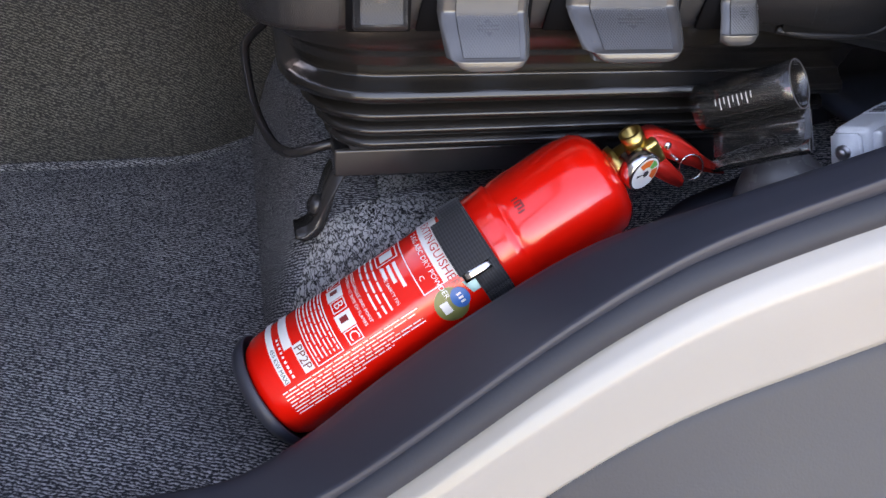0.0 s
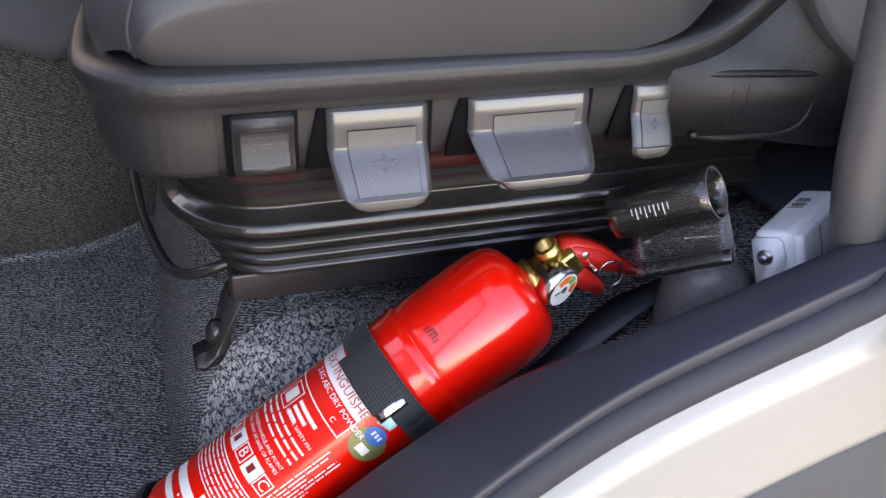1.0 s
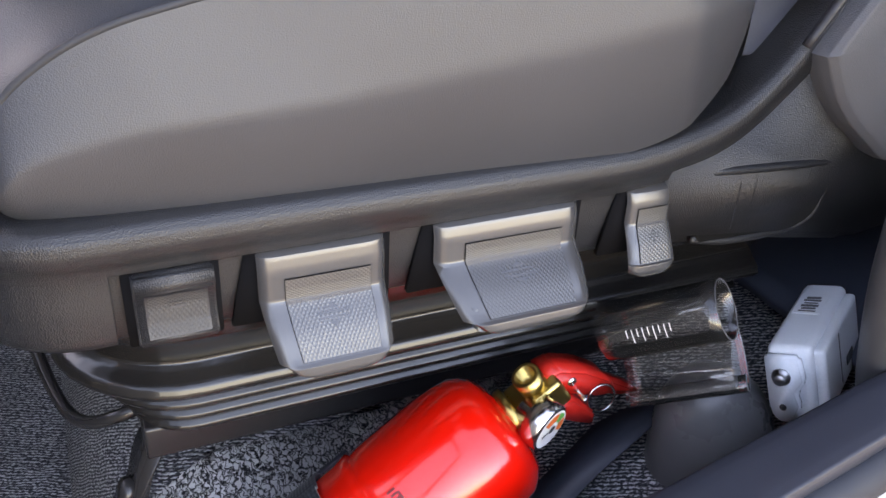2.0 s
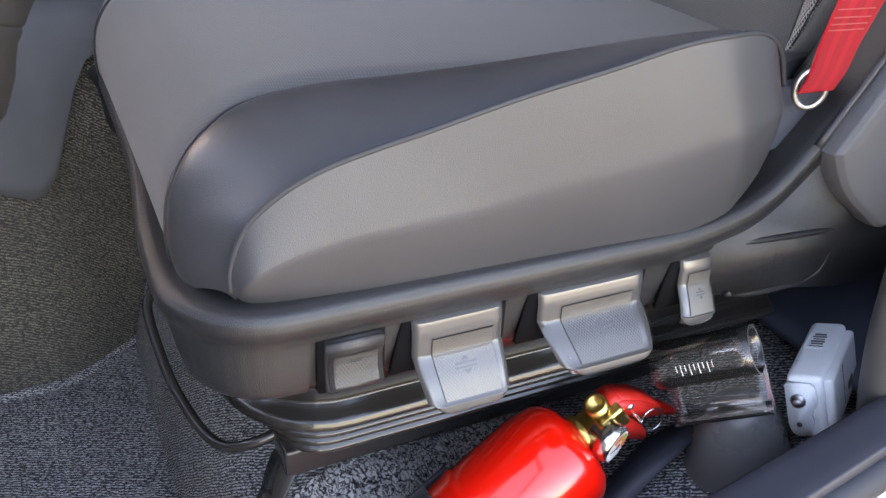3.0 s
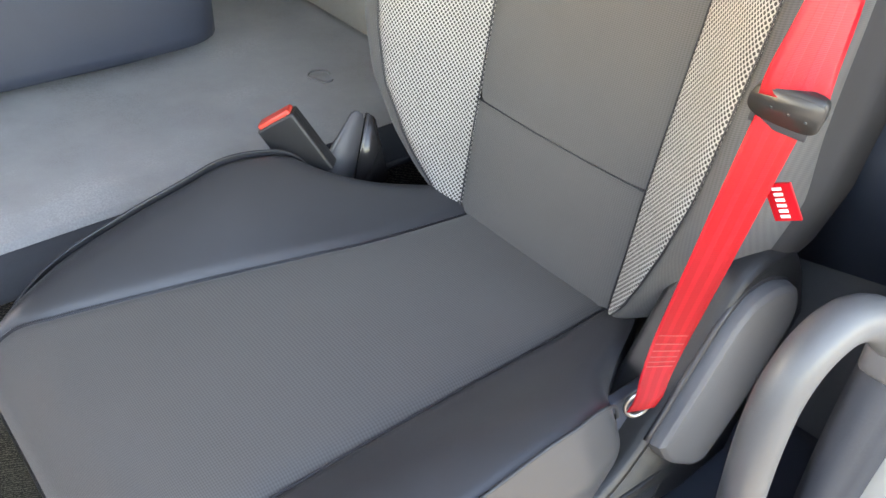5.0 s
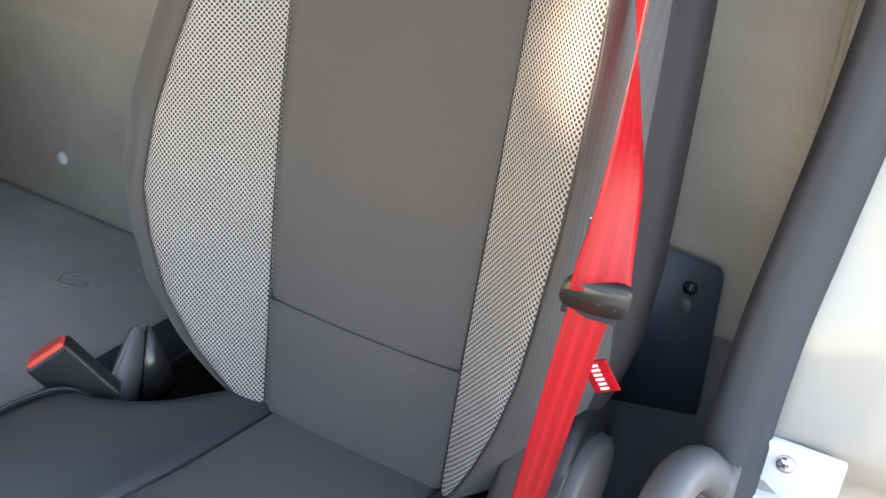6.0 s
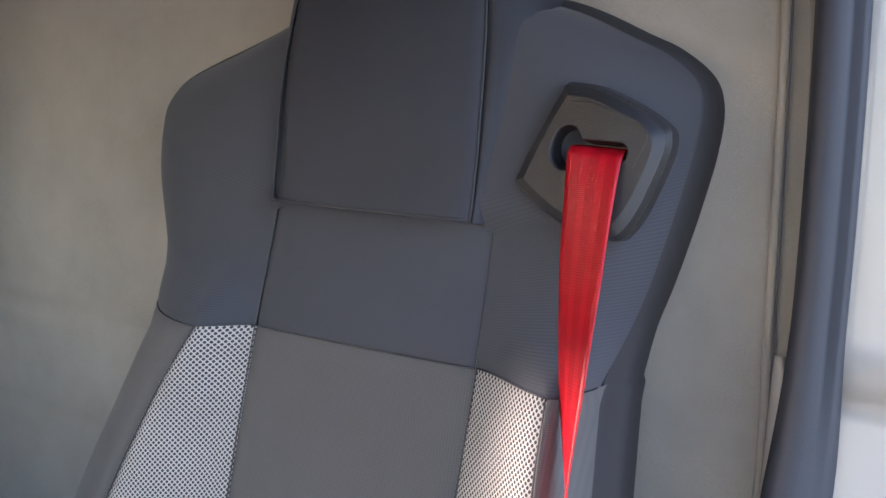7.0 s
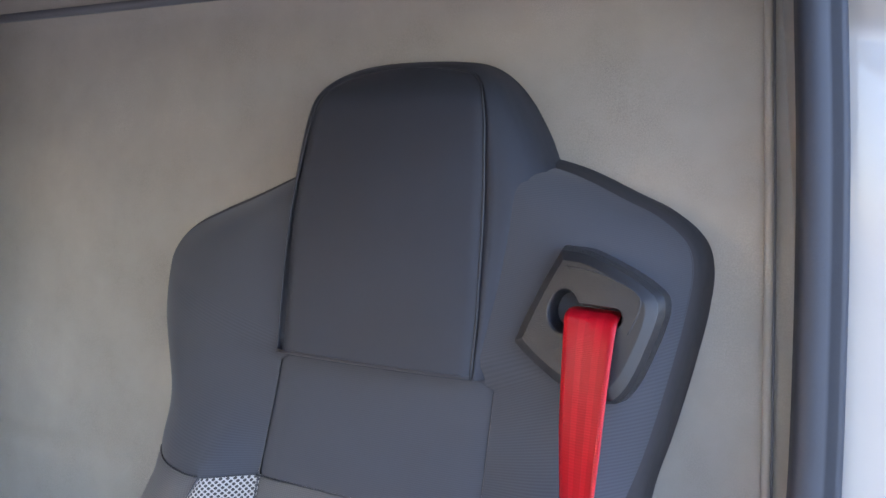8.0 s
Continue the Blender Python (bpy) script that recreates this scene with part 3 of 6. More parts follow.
    ln = put("arch_liner", grid("arch_liner", liner, 100, 40), LINER)
    tagged(ln, "grey plastic wheel arch trim below the sill", "wheel arch", kind="structure")
    dome = put("ramp_cover", grid("ramp_cover", lambda u, v: (0.440 + 0.046 * math.cos(6.2832 * u) * math.sin(1.5708 * v) + 0.02 * v, 0.032 + 0.040 * math.sin(6.2832 * u) * math.sin(1.5708 * v), 0.135 + 0.092 * max(0.0, math.cos(1.5707 * v)) ** 0.7), 40, 16, close_u=True), GLOSS_COVER)
    tagged(dome, "glossy dark grey moulded cover on the ramp behind the sill", "trim", kind="structure")

    tread = put("ramp_tread", grid("ramp_tread", lambda u, v: (lerp(0.545, 0.785, u), lerp(-0.07, 0.18, v), 0.226 + 0.03 * u + 0.05 * ease((0.02 - lerp(-0.07, 0.18, v)) / 0.08) * u), 12, 12), NAVY)
    tagged(solid(tread, 0.01), "dark navy plastic cover on the ramp behind the seat", "trim", kind="structure")

    # white jamb behind the seal
    base = SEAL_LINE[-70:]

    def jamb(u, v):
        p = base[min(len(base) - 1, int(u * (len(base) - 1)))]
        k = [(0.014, 0.0), (0.014, -0.030), (0.019, -0.06), (0.03, -0.10), (0.05, -0.14), (0.25, -0.15)]
        q = v * (len(k) - 1)
        i = min(int(q), len(k) - 2)
        a, b = (lerp(k[i][c], k[i + 1][c], q - i) for c in (0, 1))
        return (p[0] + a, p[1] + b, p[2] - 0.5 * a)
    jb = put("door_jamb", grid("door_jamb", jamb, len(base) - 1, 15), PAINT)
    tagged(jb, "white painted door jamb behind the seal", "body panel", kind="structure")

    def trim(u, v):
        p = SEAL_LINE[-88:][min(87, int(u * 87))]
        z = p[2]
        yc = wall_end(z)
        a = np.array([p[0] + 0.012, p[1] + 0.016, z])
        c = np.array([0.788, yc + 0.001, z])
        b = (a + c) / 2 + np.array([-0.006, 0.006, 0])
        return tuple((1 - v) ** 2 * a + 2 * v * (1 - v) * b + v * v * c)
    tr = put("pillar_trim", grid("pillar_trim", trim, 87, 12), FELT)
    tagged(tr, "grey-beige lining of the door pillar", "trim", kind="structure")
    edge = smooth_line([(0.783, y, z) for y, z in ((-0.064, 0.76), (-0.064, 0.82), (-0.064, 0.936), (-0.059, 1.04), (-0.047, 1.29), (-0.034, 1.5), (-0.022, 1.75))], 40)
    pip = put("pillar_seam", sweep("pillar_seam", edge, circle(0.0042, 10), up=(0, 1, 0)), FELT)
    tagged(pip, "raised seam in the lining beside the door pillar", "trim", kind="structure")
    # dark cord beside the ridge paints the groove's shade
    groove = put("seam_shadow_gap", sweep("seam_shadow_gap", [(x + 0.0015, y - 0.0048, z) for x, y, z in edge], circle(0.0016, 6), up=(0, 1, 0)), TRIM_GREY)
    tagged(groove, "dark cord for the groove and its shade along the lining seam", "trim", kind="structure")

    def flap(u, v):
        z = lerp(0.742, 1.03, v)
        w = math.sin(3.1416 * min(1.0, v * 0.8 + 0.03)) ** 0.8
        ya, yb = -0.066, lerp(-0.066, -0.083, w)
        return (0.781 - 0.022 * w * math.sin(1.5708 * u) + 0.010 * w * u * u, lerp(ya, yb, u), z + 0.01 * u * (1 - v))
    # flap takes the paler felt to look caught by the sun
    lf = put("lining_flap", grid("lining_flap", flap, 8, 40), FELT_SUNLIT)
    tagged(solid(lf, 0.0012), "loose edge of the lining off the pillar, paled for sunlight", "trim", kind="structure")


build_opening()


def build_shell():
    """Plain unseen walls that close the cab round and behind the camera; openings sized for the light."""
    def wallbox(name, lo, hi, label, material=SHELL):
        ob = part(name, box([b - a for a, b in zip(lo, hi)], [(a + b) / 2 for a, b in zip(lo, hi)]), material, None)
        tagged(ob, label, "wall", kind="structure")
    wallbox("ceiling", (-1.05, -0.06, 1.9), (0.83, 2.2, 1.96), "pale lining of the cab roof")
    wallbox("wall_front_low", (-1.05, -0.06, -0.07), (-1.0, 2.2, 0.74), "dark lower bulkhead of the cab", TRIM_GREY)
    # header brought down to darken the upper rear wall
    wallbox("wall_front_top", (-1.05, -0.06, 1.42), (-1.0, 2.2, 1.9), "pale header over the windscreen")
    # unseen block in the dash's place, added to shade the footwell
    wallbox("footwell_shade", (-1.0, -0.04, 0.46), (-0.62, 2.16, 0.76), "dark unseen block across the cab front, added to shade the footwell", TRIM_GREY)
    # unseen far wall, its small gap made to shape the seat's sun patch
    wallbox("wall_far_low", (-1.0, 2.16, -0.07), (0.8, 2.2, 1.43), "grey far side wall of the cab")
    wallbox("wall_far_top", (-1.0, 2.16, 1.58), (0.8, 2.2, 1.9), "pale wall over the gap left for the sun patch")
    wallbox("wall_far_rear", (0.040, 2.16, 1.43), (0.8, 2.2, 1.58), "pale far side wall behind the gap left for the sun")
    wallbox("wall_far_front", (-1.0, 2.16, 1.43), (-0.062, 2.2, 1.58), "pale far side wall before the gap left for the sun")
    # hangs low to shade the top of the rear wall
    wallbox("door_header", (-1.0, -0.12, 1.54), (0.8, -0.05, 1.9), "pale header over the door opening")
    # unseen open door, added to keep skylight off the front end
    wallbox("wall_light_block", (-0.56, -1.10, -0.55), (-0.50, -0.15, 0.72), "grey unseen panel standing as an open door, added to block light", TRIM_GREY)
    wallbox("wall_block_frame", (-0.56, -1.10, 0.72), (-0.50, -1.03, 1.62), "grey upright frame of the unseen panel that blocks light", TRIM_GREY)
    wallbox("wall_block_top", (-0.56, -1.10, 1.62), (-0.50, -0.15, 1.70), "grey top frame of the unseen panel that blocks light", TRIM_GREY)
    wallbox("wall_pillar_front", (-1.05, -0.14, -0.07), (-0.52, -0.08, 1.9), "grey front pillar of the door opening", TRIM_GREY)


build_shell()
# ---- driver seat ----
YC = 0.30
seat = thing("driver_seat", "charcoal cloth truck driver seat with light grey mesh side panels", "seat")


def back_x(z):
    return 0.559 + 0.186 * (z - 0.47) - 0.008 * math.sin(3.1416 * min(1, max(0, (z - 0.47) / 0.62)))


Q_IN = lambda z: float(np.interp(z, [0.45, 0.6, 0.75, 1.0, 1.14, 1.35], [0.120, 0.1225, 0.127, 0.129, 0.126, 0.126]))
ZM = [0.455, 0.48, 0.52, 0.58, 0.64, 0.70, 0.78, 0.85, 0.92, 1.0, 1.06, 1.3]
MESH_FAR = [0.142, 0.170, 0.204, 0.234, 0.254, 0.262, 0.250, 0.228, 0.202, 0.170, 0.168, 0.168]
MESH_NEAR = [0.130, 0.146, 0.165, 0.188, 0.203, 0.211, 0.217, 0.219, 0.219, 0.215, 0.21, 0.20]
ZO = [0.455, 0.48, 0.52, 0.58, 0.64, 0.71, 0.78, 0.83, 0.9, 0.98, 1.04, 1.1, 1.2, 1.25, 1.35]
OUT_FAR = [0.172, 0.230, 0.284, 0.332, 0.356, 0.367, 0.361, 0.346, 0.322, 0.297, 0.302, 0.324, 0.346, 0.342, 0.32]
OUT_NEAR = [0.150, 0.188, 0.218, 0.246, 0.260, 0.264, 0.262, 0.260, 0.257, 0.252, 0.256, 0.270, 0.288, 0.292, 0.284]


def Q_MESH(z, q=1.0):
    return float(np.interp(z, ZM, MESH_FAR if q > 0 else MESH_NEAR))


def Q_OUT(z, q=1.0):
    return float(np.interp(z, ZO, OUT_FAR if q > 0 else OUT_NEAR)) - (0 if q > 0 else tuck(z))


def tuck(z):
    """How far the near bolster's seam lies inside its outline."""
    return 0.012 * (1 - ease((z - 0.98) / 0.08)) * ease((z - 0.62) / 0.1)


PROUD = lambda z: float(np.interp(z, [0.455, 0.5, 0.58, 0.7, 0.95, 1.02, 1.1, 1.2, 1.4], [0.012, 0.028, 0.05, 0.06, 0.056, 0.045, 0.022, 0.01, 0.01]))


def back_point(q, z):
    """The front skin of the backrest at the side offset q and the height z."""
    a = abs(q)
    qi, qm, qo, p = Q_IN(z), Q_MESH(z, q), Q_OUT(z, q), PROUD(z)
    if a <= qi:
        x = back_x(z) - 0.004 * (1 - (a / qi) ** 2)
    elif a <= qm:
        x = back_x(z) - p * ease((a - qi) / (qm - qi) * 0.85 + 0.03) ** 0.9
    else:
        w = (a - qm) / max(qo - qm, 1e-4)
        x = back_x(z) - p * ease(0.88) ** 0.9 * (1 - w * w) + 0.03 * w * w
    return (x, YC + q, z)


def strip(name, qa, qb, za, zb, material, nu=14, nv=60, puff=0.003, lift=0.0, label=""):
    """A sewn panel of the backrest between two side lines, sunk at its seams."""
    def fn(u, v):
        z = lerp(za, zb, v)
        q = lerp(qa(z), qb(z), u)
        x, y, z = back_point(q, z)
        edge = min(u, 1 - u) * abs(qb(z) - qa(z))
        end = min(v, 1 - v) * abs(zb - za)
        sink = 0.0035 * math.exp(-edge / 0.004) + 0.0025 * math.exp(-end / 0.004)
        return (x - puff * max(0.0, math.sin(3.1416 * u)) ** 0.5 + sink - lift, y, z)
    me = grid(name, fn, nu, nv, uv=lambda u, v: (lerp(qa(lerp(za, zb, v)), qb(lerp(za, zb, v)), u), lerp(za, zb, v)))
    return put(name, me, material, seat, label)


NEG = lambda fnc: (lambda z: -fnc(z))
strip("backrest_panel", NEG(Q_IN), Q_IN, 0.452, 0.592, CLOTH, 20, 24)
strip("backrest_panel", NEG(Q_IN), Q_IN, 0.592, 1.0, CLOTH, 20, 60)
strip("backrest_panel", NEG(Q_IN), Q_IN, 1.0, 1.14, CLOTH_RIB, 20, 24)
for sg in (1, -1):
    S = (lambda fnc, sg=sg: (lambda z: sg * (fnc(z) if fnc is Q_IN else fnc(z, sg))))
    strip("mesh_panel", S(Q_IN), S(Q_MESH), 0.455, 1.0, MESH, 14, 80, 0.002, label="light grey open-knit mesh panel")
    strip("side_bolster", S(Q_MESH), S(Q_OUT), 0.455, 1.0, CLOTH, 10, 80, 0.002)


RIM_FAR = smooth_line([(0.294, 1.0), (0.304, 1.05), (0.324, 1.1), (0.341, 1.15), (0.347, 1.20), (0.343, 1.228), (0.321, 1.253), (0.28, 1.273), (0.236, 1.291), (0.163, 1.323), (0.10, 1.345)], 61)
RIM_NEAR = smooth_line([(0.2405, 1.0), (0.2555, 1.05), (0.268, 1.1), (0.280, 1.16), (0.288, 1.21), (0.290, 1.245), (0.281, 1.270), (0.253, 1.292), (0.222, 1.306), (0.164, 1.331), (0.10, 1.347)], 61)
for sg, RIM in ((1, RIM_FAR), (-1, RIM_NEAR)):
    def shoulder(u, v, sg=sg, RIM=RIM):
        qo, zo = RIM[round(v * 60)]
        zi = lerp(1.0, 1.345, v)
        qi = Q_IN(zi) - 0.055 * ease((zi - 1.12) / 0.02)
        q, z = lerp(qi, qo, u), lerp(zi, zo, u)
        flat = back_x(z) - 0.010 * math.sin(3.1416 * u) - 0.012 * (1 - u) ** 2 * ease((z - 1.12) / 0.03) + 0.04 * u ** 4
        x = lerp(back_point(sg * min(q, Q_OUT(z, sg)), z)[0], flat, ease((z - 1.0) / 0.08))
        edge = min(v, 1.2 - v) * 0.3
        return (x + 0.003 * math.exp(-edge / 0.004), YC + sg * q, z)
    put("shoulder_panel", grid("shoulder_panel", shoulder, 28, 60, uv=lambda u, v: (u * 0.15, v * 0.3)), CLOTH_RIB, seat)
    # outer wrap of the backrest
    rim = np.array([(sg * Q_OUT(z, sg), z) for z in np.linspace(0.455, 0.995, 60)] + [(sg * a, z) for a, z in RIM])
    tang = np.gradient(rim, axis=0)
    tang /= np.linalg.norm(tang, axis=1)[:, None]
    nrm = np.stack([tang[:, 1], -tang[:, 0]], 1)
    nrm *= np.where((nrm[:, 0] * sg) + nrm[:, 1] * 0.3 > 0, 1, -1)[:, None]

    def wrap(u, v, rim=rim, nrm=nrm):
        i = min(len(rim) - 1, round(u * (len(rim) - 1)))
        q, z = rim[i]
        x = back_x(z) + 0.03 + 0.01 * ease((z - 1.0) / 0.08)
        k = [(-0.001, -0.001), (0.004, 0.003), (0.010, 0.006), (0.02, 0.009), (0.055, 0.010), (0.085, 0.0), (0.10, -0.02), (0.105, -0.12)]
        w = v * (len(k) - 1)
        j = min(int(w), len(k) - 2)
        d, o = (lerp(k[j][c], k[j + 1][c], w - j) for c in (0, 1))
        o += 0.0 if q > 0 else tuck(z) * ease(v / 0.4)
        return (x + d, YC + q + nrm[i][0] * o, z + nrm[i][1] * o)
    put("side_cover", grid("side_cover", wrap, len(rim) - 1, 21, uv=lambda u, v: (u * 0.9, v * 0.13)), CLOTH_SIDE, seat)

HEAD_IN = smooth_line([(-0.110, 1.13), (-0.112, 1.2), (-0.112, 1.28), (-0.107, 1.35), (-0.102, 1.39), (-0.091, 1.416), (-0.07, 1.431), (-0.036, 1.438), (0.0, 1.440), (0.036, 1.438), (0.07, 1.431), (0.091, 1.416), (0.102, 1.39), (0.109, 1.35), (0.117, 1.28), (0.119, 1.2), (0.118, 1.13)], 97)
HEAD_OUT = smooth_line([(-0.128, 1.13), (-0.150, 1.2), (-0.168, 1.3), (-0.152, 1.355), (-0.130, 1.395), (-0.106, 1.426), (-0.08, 1.445), (-0.05, 1.453), (0.0, 1.455), (0.05, 1.454), (0.085, 1.447), (0.108, 1.431), (0.124, 1.404), (0.130, 1.36), (0.130, 1.3), (0.126, 1.2), (0.121, 1.13)], 97)
HR_C = lambda z: YC + float(np.interp(z, [1.12, 1.2, 1.28, 1.37, 1.44], [0.002, 0.006, 0.012, 0.0165, 0.018]))


def head_x(s, z):
    """Depth of the headrest front at the share s of its half width."""
    v = (z - 1.13) / 0.316
    edge = (1 - abs(s)) * 0.12
    return back_x(z) - 0.020 - 0.004 * ease(v / 0.35) - 0.007 * (1 - s * s) + 0.004 * math.exp(-edge / 0.005) + 0.034 * ease((v - 0.80) / 0.2) ** 2


def head_front(u, v):
    q, z = HEAD_IN[round(v * 48)]
    s = lerp(-1, 1, u)
    return (head_x(s, z), HR_C(z) + s * abs(q), z)


put("headrest_front", grid("headrest_front", head_front, 36, 48), VINYL_HEAD, seat, "smooth dark vinyl headrest front")


def head_side(u, v):
    i = round(u * 96)
    (qi, zi), (qo, zo) = HEAD_IN[i], HEAD_OUT[i]
    x0 = head_x(1.0, zi)
    k = [(0.002, 0.0), (0.0, 0.12), (0.006, 0.4), (0.018, 0.7), (0.04, 0.92), (0.08, 1.0), (0.115, 0.8), (0.125, 0.2)]
    w = v * (len(k) - 1)
    j = min(int(w), len(k) - 2)
    d, o = (lerp(k[j][c], k[j + 1][c], w - j) for c in (0, 1))
    return (x0 + d, HR_C(zi) + lerp(qi, qo, o), lerp(zi, zo, o))


put("headrest_side", grid("headrest_side", head_side, 96, 21), VINYL_HEAD, seat)
pipe = [(head_x(1.0, z) - 0.0005, HR_C(z) + q, z) for q, z in HEAD_IN]
put("headrest_piping", sweep("headrest_piping", pipe, circle(0.0014, 8), up=(1, 0, 0.01)), PIPING, seat)
# black cord draws the shadow line along the headrest's lower seam
put("headrest_shade_line", sweep("headrest_shade_line", [(head_x(s, 1.132) + 0.0006, HR_C(1.132) + lerp(-0.110, 0.118, (s + 1) / 2), 1.1325) for s in np.linspace(-1, 1, 31)], circle(0.0017, 8), up=(1, 0, 0.01)), BLACK_INK, seat, "dark line for the seam and shade under the headrest")
put("headrest_bottom", grid("headrest_bottom", lambda u, v: (head_x(lerp(-1, 1, u), 1.13) + 0.05 * v, HR_C(1.13) + lerp(-0.111, 0.111, u), 1.13 - 0.002 * math.sin(3.1416 * v)), 20, 4), VINYL_HEAD, seat)
put("backrest_back", grid("backrest_back", lambda u, v: (back_x(lerp(0.5, 1.27, v)) + 0.09, YC + lerp(-1, 1, u) * min(0.2, Q_OUT(lerp(0.5, 1.27, v)) - 0.01), lerp(0.5, 1.27, v)), 8, 20), PLASTIC, seat)

# cushion
CEN = smooth_line([(0.034, 0.372), (0.026, 0.40), (0.032, 0.44), (0.055, 0.468), (0.095, 0.479), (0.2, 0.476), (0.35, 0.466), (0.48, 0.457), (0.60, 0.452)], 80)
EDG = smooth_line([(0.049, 0.396), (0.050, 0.412), (0.060, 0.436), (0.080, 0.454), (0.105, 0.467), (0.133, 0.475), (0.163, 0.482), (0.218, 0.496), (0.276, 0.508), (0.33, 0.520), (0.375, 0.523), (0.398, 0.518), (0.417, 0.503), (0.430, 0.480)], 80)


def QC(x, side=1.0):
    """Half width of the cushion's middle panel, which runs a little askew."""
    if side > 0:
        return float(np.interp(x, [0.02, 0.06, 0.09, 0.13, 0.28, 0.42, 0.56], [0.195, 0.185, 0.172, 0.164, 0.142, 0.120, 0.108]))
    return float(np.interp(x, [0.02, 0.06, 0.09, 0.13, 0.35, 0.56], [0.175, 0.162, 0.148, 0.138, 0.124, 0.114]))


def q_edge(x):
    return float(np.interp(x, [0.0, 0.05, 0.11, 0.36, 0.40, 0.43], [0.234, 0.236, 0.243, 0.256, 0.252, 0.242]))


def cushion_skin(q, v):
    i = v * 79
    k = min(int(i), 78)
    c, e = (l[k] + (l[k + 1] - l[k]) * (i - k) for l in (CEN, EDG))
    qc, a = QC(c[0], q), abs(q)
    if a <= qc:
        return (c[0], YC + q, c[1] + 0.004 * (1 - (a / qc) ** 2))
    w = (a - qc) / (q_edge(e[0]) - qc)
    bulge = 0.007 * max(0.0, math.sin(3.1416 * min(1, w))) * ease(v * 6)
    x = lerp(c[0], e[0], ease(w)) - 0.010 * math.sin(3.1416 * w) * ease(1 - v * 4)
    crest = 0.016 * w * ease((e[0] - 0.06) / 0.1) * ease((0.40 - e[0]) / 0.1) if q > 0 else 0.0
    return (x, YC + q, lerp(c[1], e[1], ease(w) * 0.6 + w * 0.4) + bulge + crest)


def cushion_strip(name, qa, qb, material, nu, sink=0.006, label=""):
    def fn(u, v):
        i = min(79, round(v * 79))
        a, b = qa(i), qb(i)
        q = lerp(a, b, u)
        x, y, z = cushion_skin(q, v)
        edge = min(u, 1 - u) * abs(b - a)
        return (x + 0.5 * sink * math.exp(-edge / 0.005) * ease(1 - v * 5), y, z - sink * math.exp(-edge / 0.004))
    put(name, grid(name, fn, nu, 79, uv=lambda u, v: (lerp(qa(min(79, round(v * 79))), qb(min(79, round(v * 79))), u), v * 0.66)), material, seat, label)


cushion_strip("cushion_panel", lambda i: -QC(CEN[i][0], -1), lambda i: QC(CEN[i][0]), CLOTH, 26)
for sg in (1, -1):
    cushion_strip("cushion_bolster", lambda i, sg=sg: sg * QC(CEN[i][0], sg), lambda i, sg=sg: sg * q_edge(EDG[i][0]), VINYL, 18)
    BOT = smooth_line([(0.050, 0.394), (0.060, 0.386), (0.09, 0.380), (0.15, 0.378), (0.25, 0.378), (0.33, 0.381), (0.375, 0.388), (0.403, 0.404), (0.424, 0.432), (0.434, 0.465)], 80)

    def side_fn(u, v, sg=sg, BOT=BOT):
        i = min(79, round(u * 79))
        a, b = EDG[i], BOT[i]
        fold = 0.42 + 0.1 * u
        puff = v / fold if v < fold else 1.0 - 0.9 * ((v - fold) / (1 - fold)) ** 1.6
        out = 0.013 * puff * ease(u * 7) + 0.002 - 0.012 * ease((u - 0.85) / 0.15) - 0.004 * v
        lift = 0.016 * ease((a[0] - 0.06) / 0.1) * ease((0.40 - a[0]) / 0.1) * (1 - v) if sg > 0 else 0.0
        return (lerp(a[0], b[0], v), YC + sg * (q_edge(a[0]) + out), lerp(a[1], b[1], v) + lift)
    put("cushion_side", grid("cushion_side", side_fn, 79, 24), VINYL, seat)
    ends = [np.array(cushion_skin(sg * q, 1.0)) for q in np.linspace(QC(CEN[79][0], sg), q_edge(EDG[79][0]), 20)]
    put("cushion_end", grid("cushion_end", lambda u, v, ends=ends: tuple(ends[round(u * 19)] + np.array((0.004 * math.sin(3.1416 * v), 0, -0.07 * v))), 19, 6), VINYL, seat)
    edge = [(p[0], YC + sg * (q_edge(p[0]) + 0.001), p[1] + 0.001 + (0.016 * ease((p[0] - 0.06) / 0.1) * ease((0.40 - p[0]) / 0.1) if sg > 0 else 0.0)) for p in EDG]
    put("cushion_piping", sweep("cushion_piping", edge, circle(0.0018, 8), up=(0, 1, 0)), PIPING, seat)


def cord(name, line, r=0.0009):
    put(name, sweep(name, line, circle(r, 6), up=(0.3, 0.2, 1)), BLACK_INK, seat)


for sg in (1, -1):
    cord("cushion_seam", [tuple(np.array(cushion_skin(sg * QC(CEN[i][0], sg), i / 79)) + (-0.001, 0, -0.003)) for i in range(6, 80)])
    cord("backrest_seam", [tuple(np.array(back_point(sg * Q_IN(z), z)) + (0.001, 0, 0)) for z in np.linspace(0.455, 1.13, 60)])
    cord("backrest_seam", [tuple(np.array(back_point(sg * Q_MESH(z, sg), z)) + (0.001, 0, 0)) for z in np.linspace(0.47, 1.0, 50)])
    cord("backrest_seam", [tuple(np.array(back_point(sg * lerp(Q_IN(1.0), Q_OUT(1.0, sg), k), 1.0)) + (0.001, 0, 0)) for k in np.linspace(0, 0.97, 24)])
for zs in (0.592, 1.0, 1.132):
    cord("backrest_seam", [tuple(np.array(back_point(q, zs)) + (-0.001, 0, 0)) for q in np.linspace(-Q_IN(zs), Q_IN(zs), 24)], 0.001)

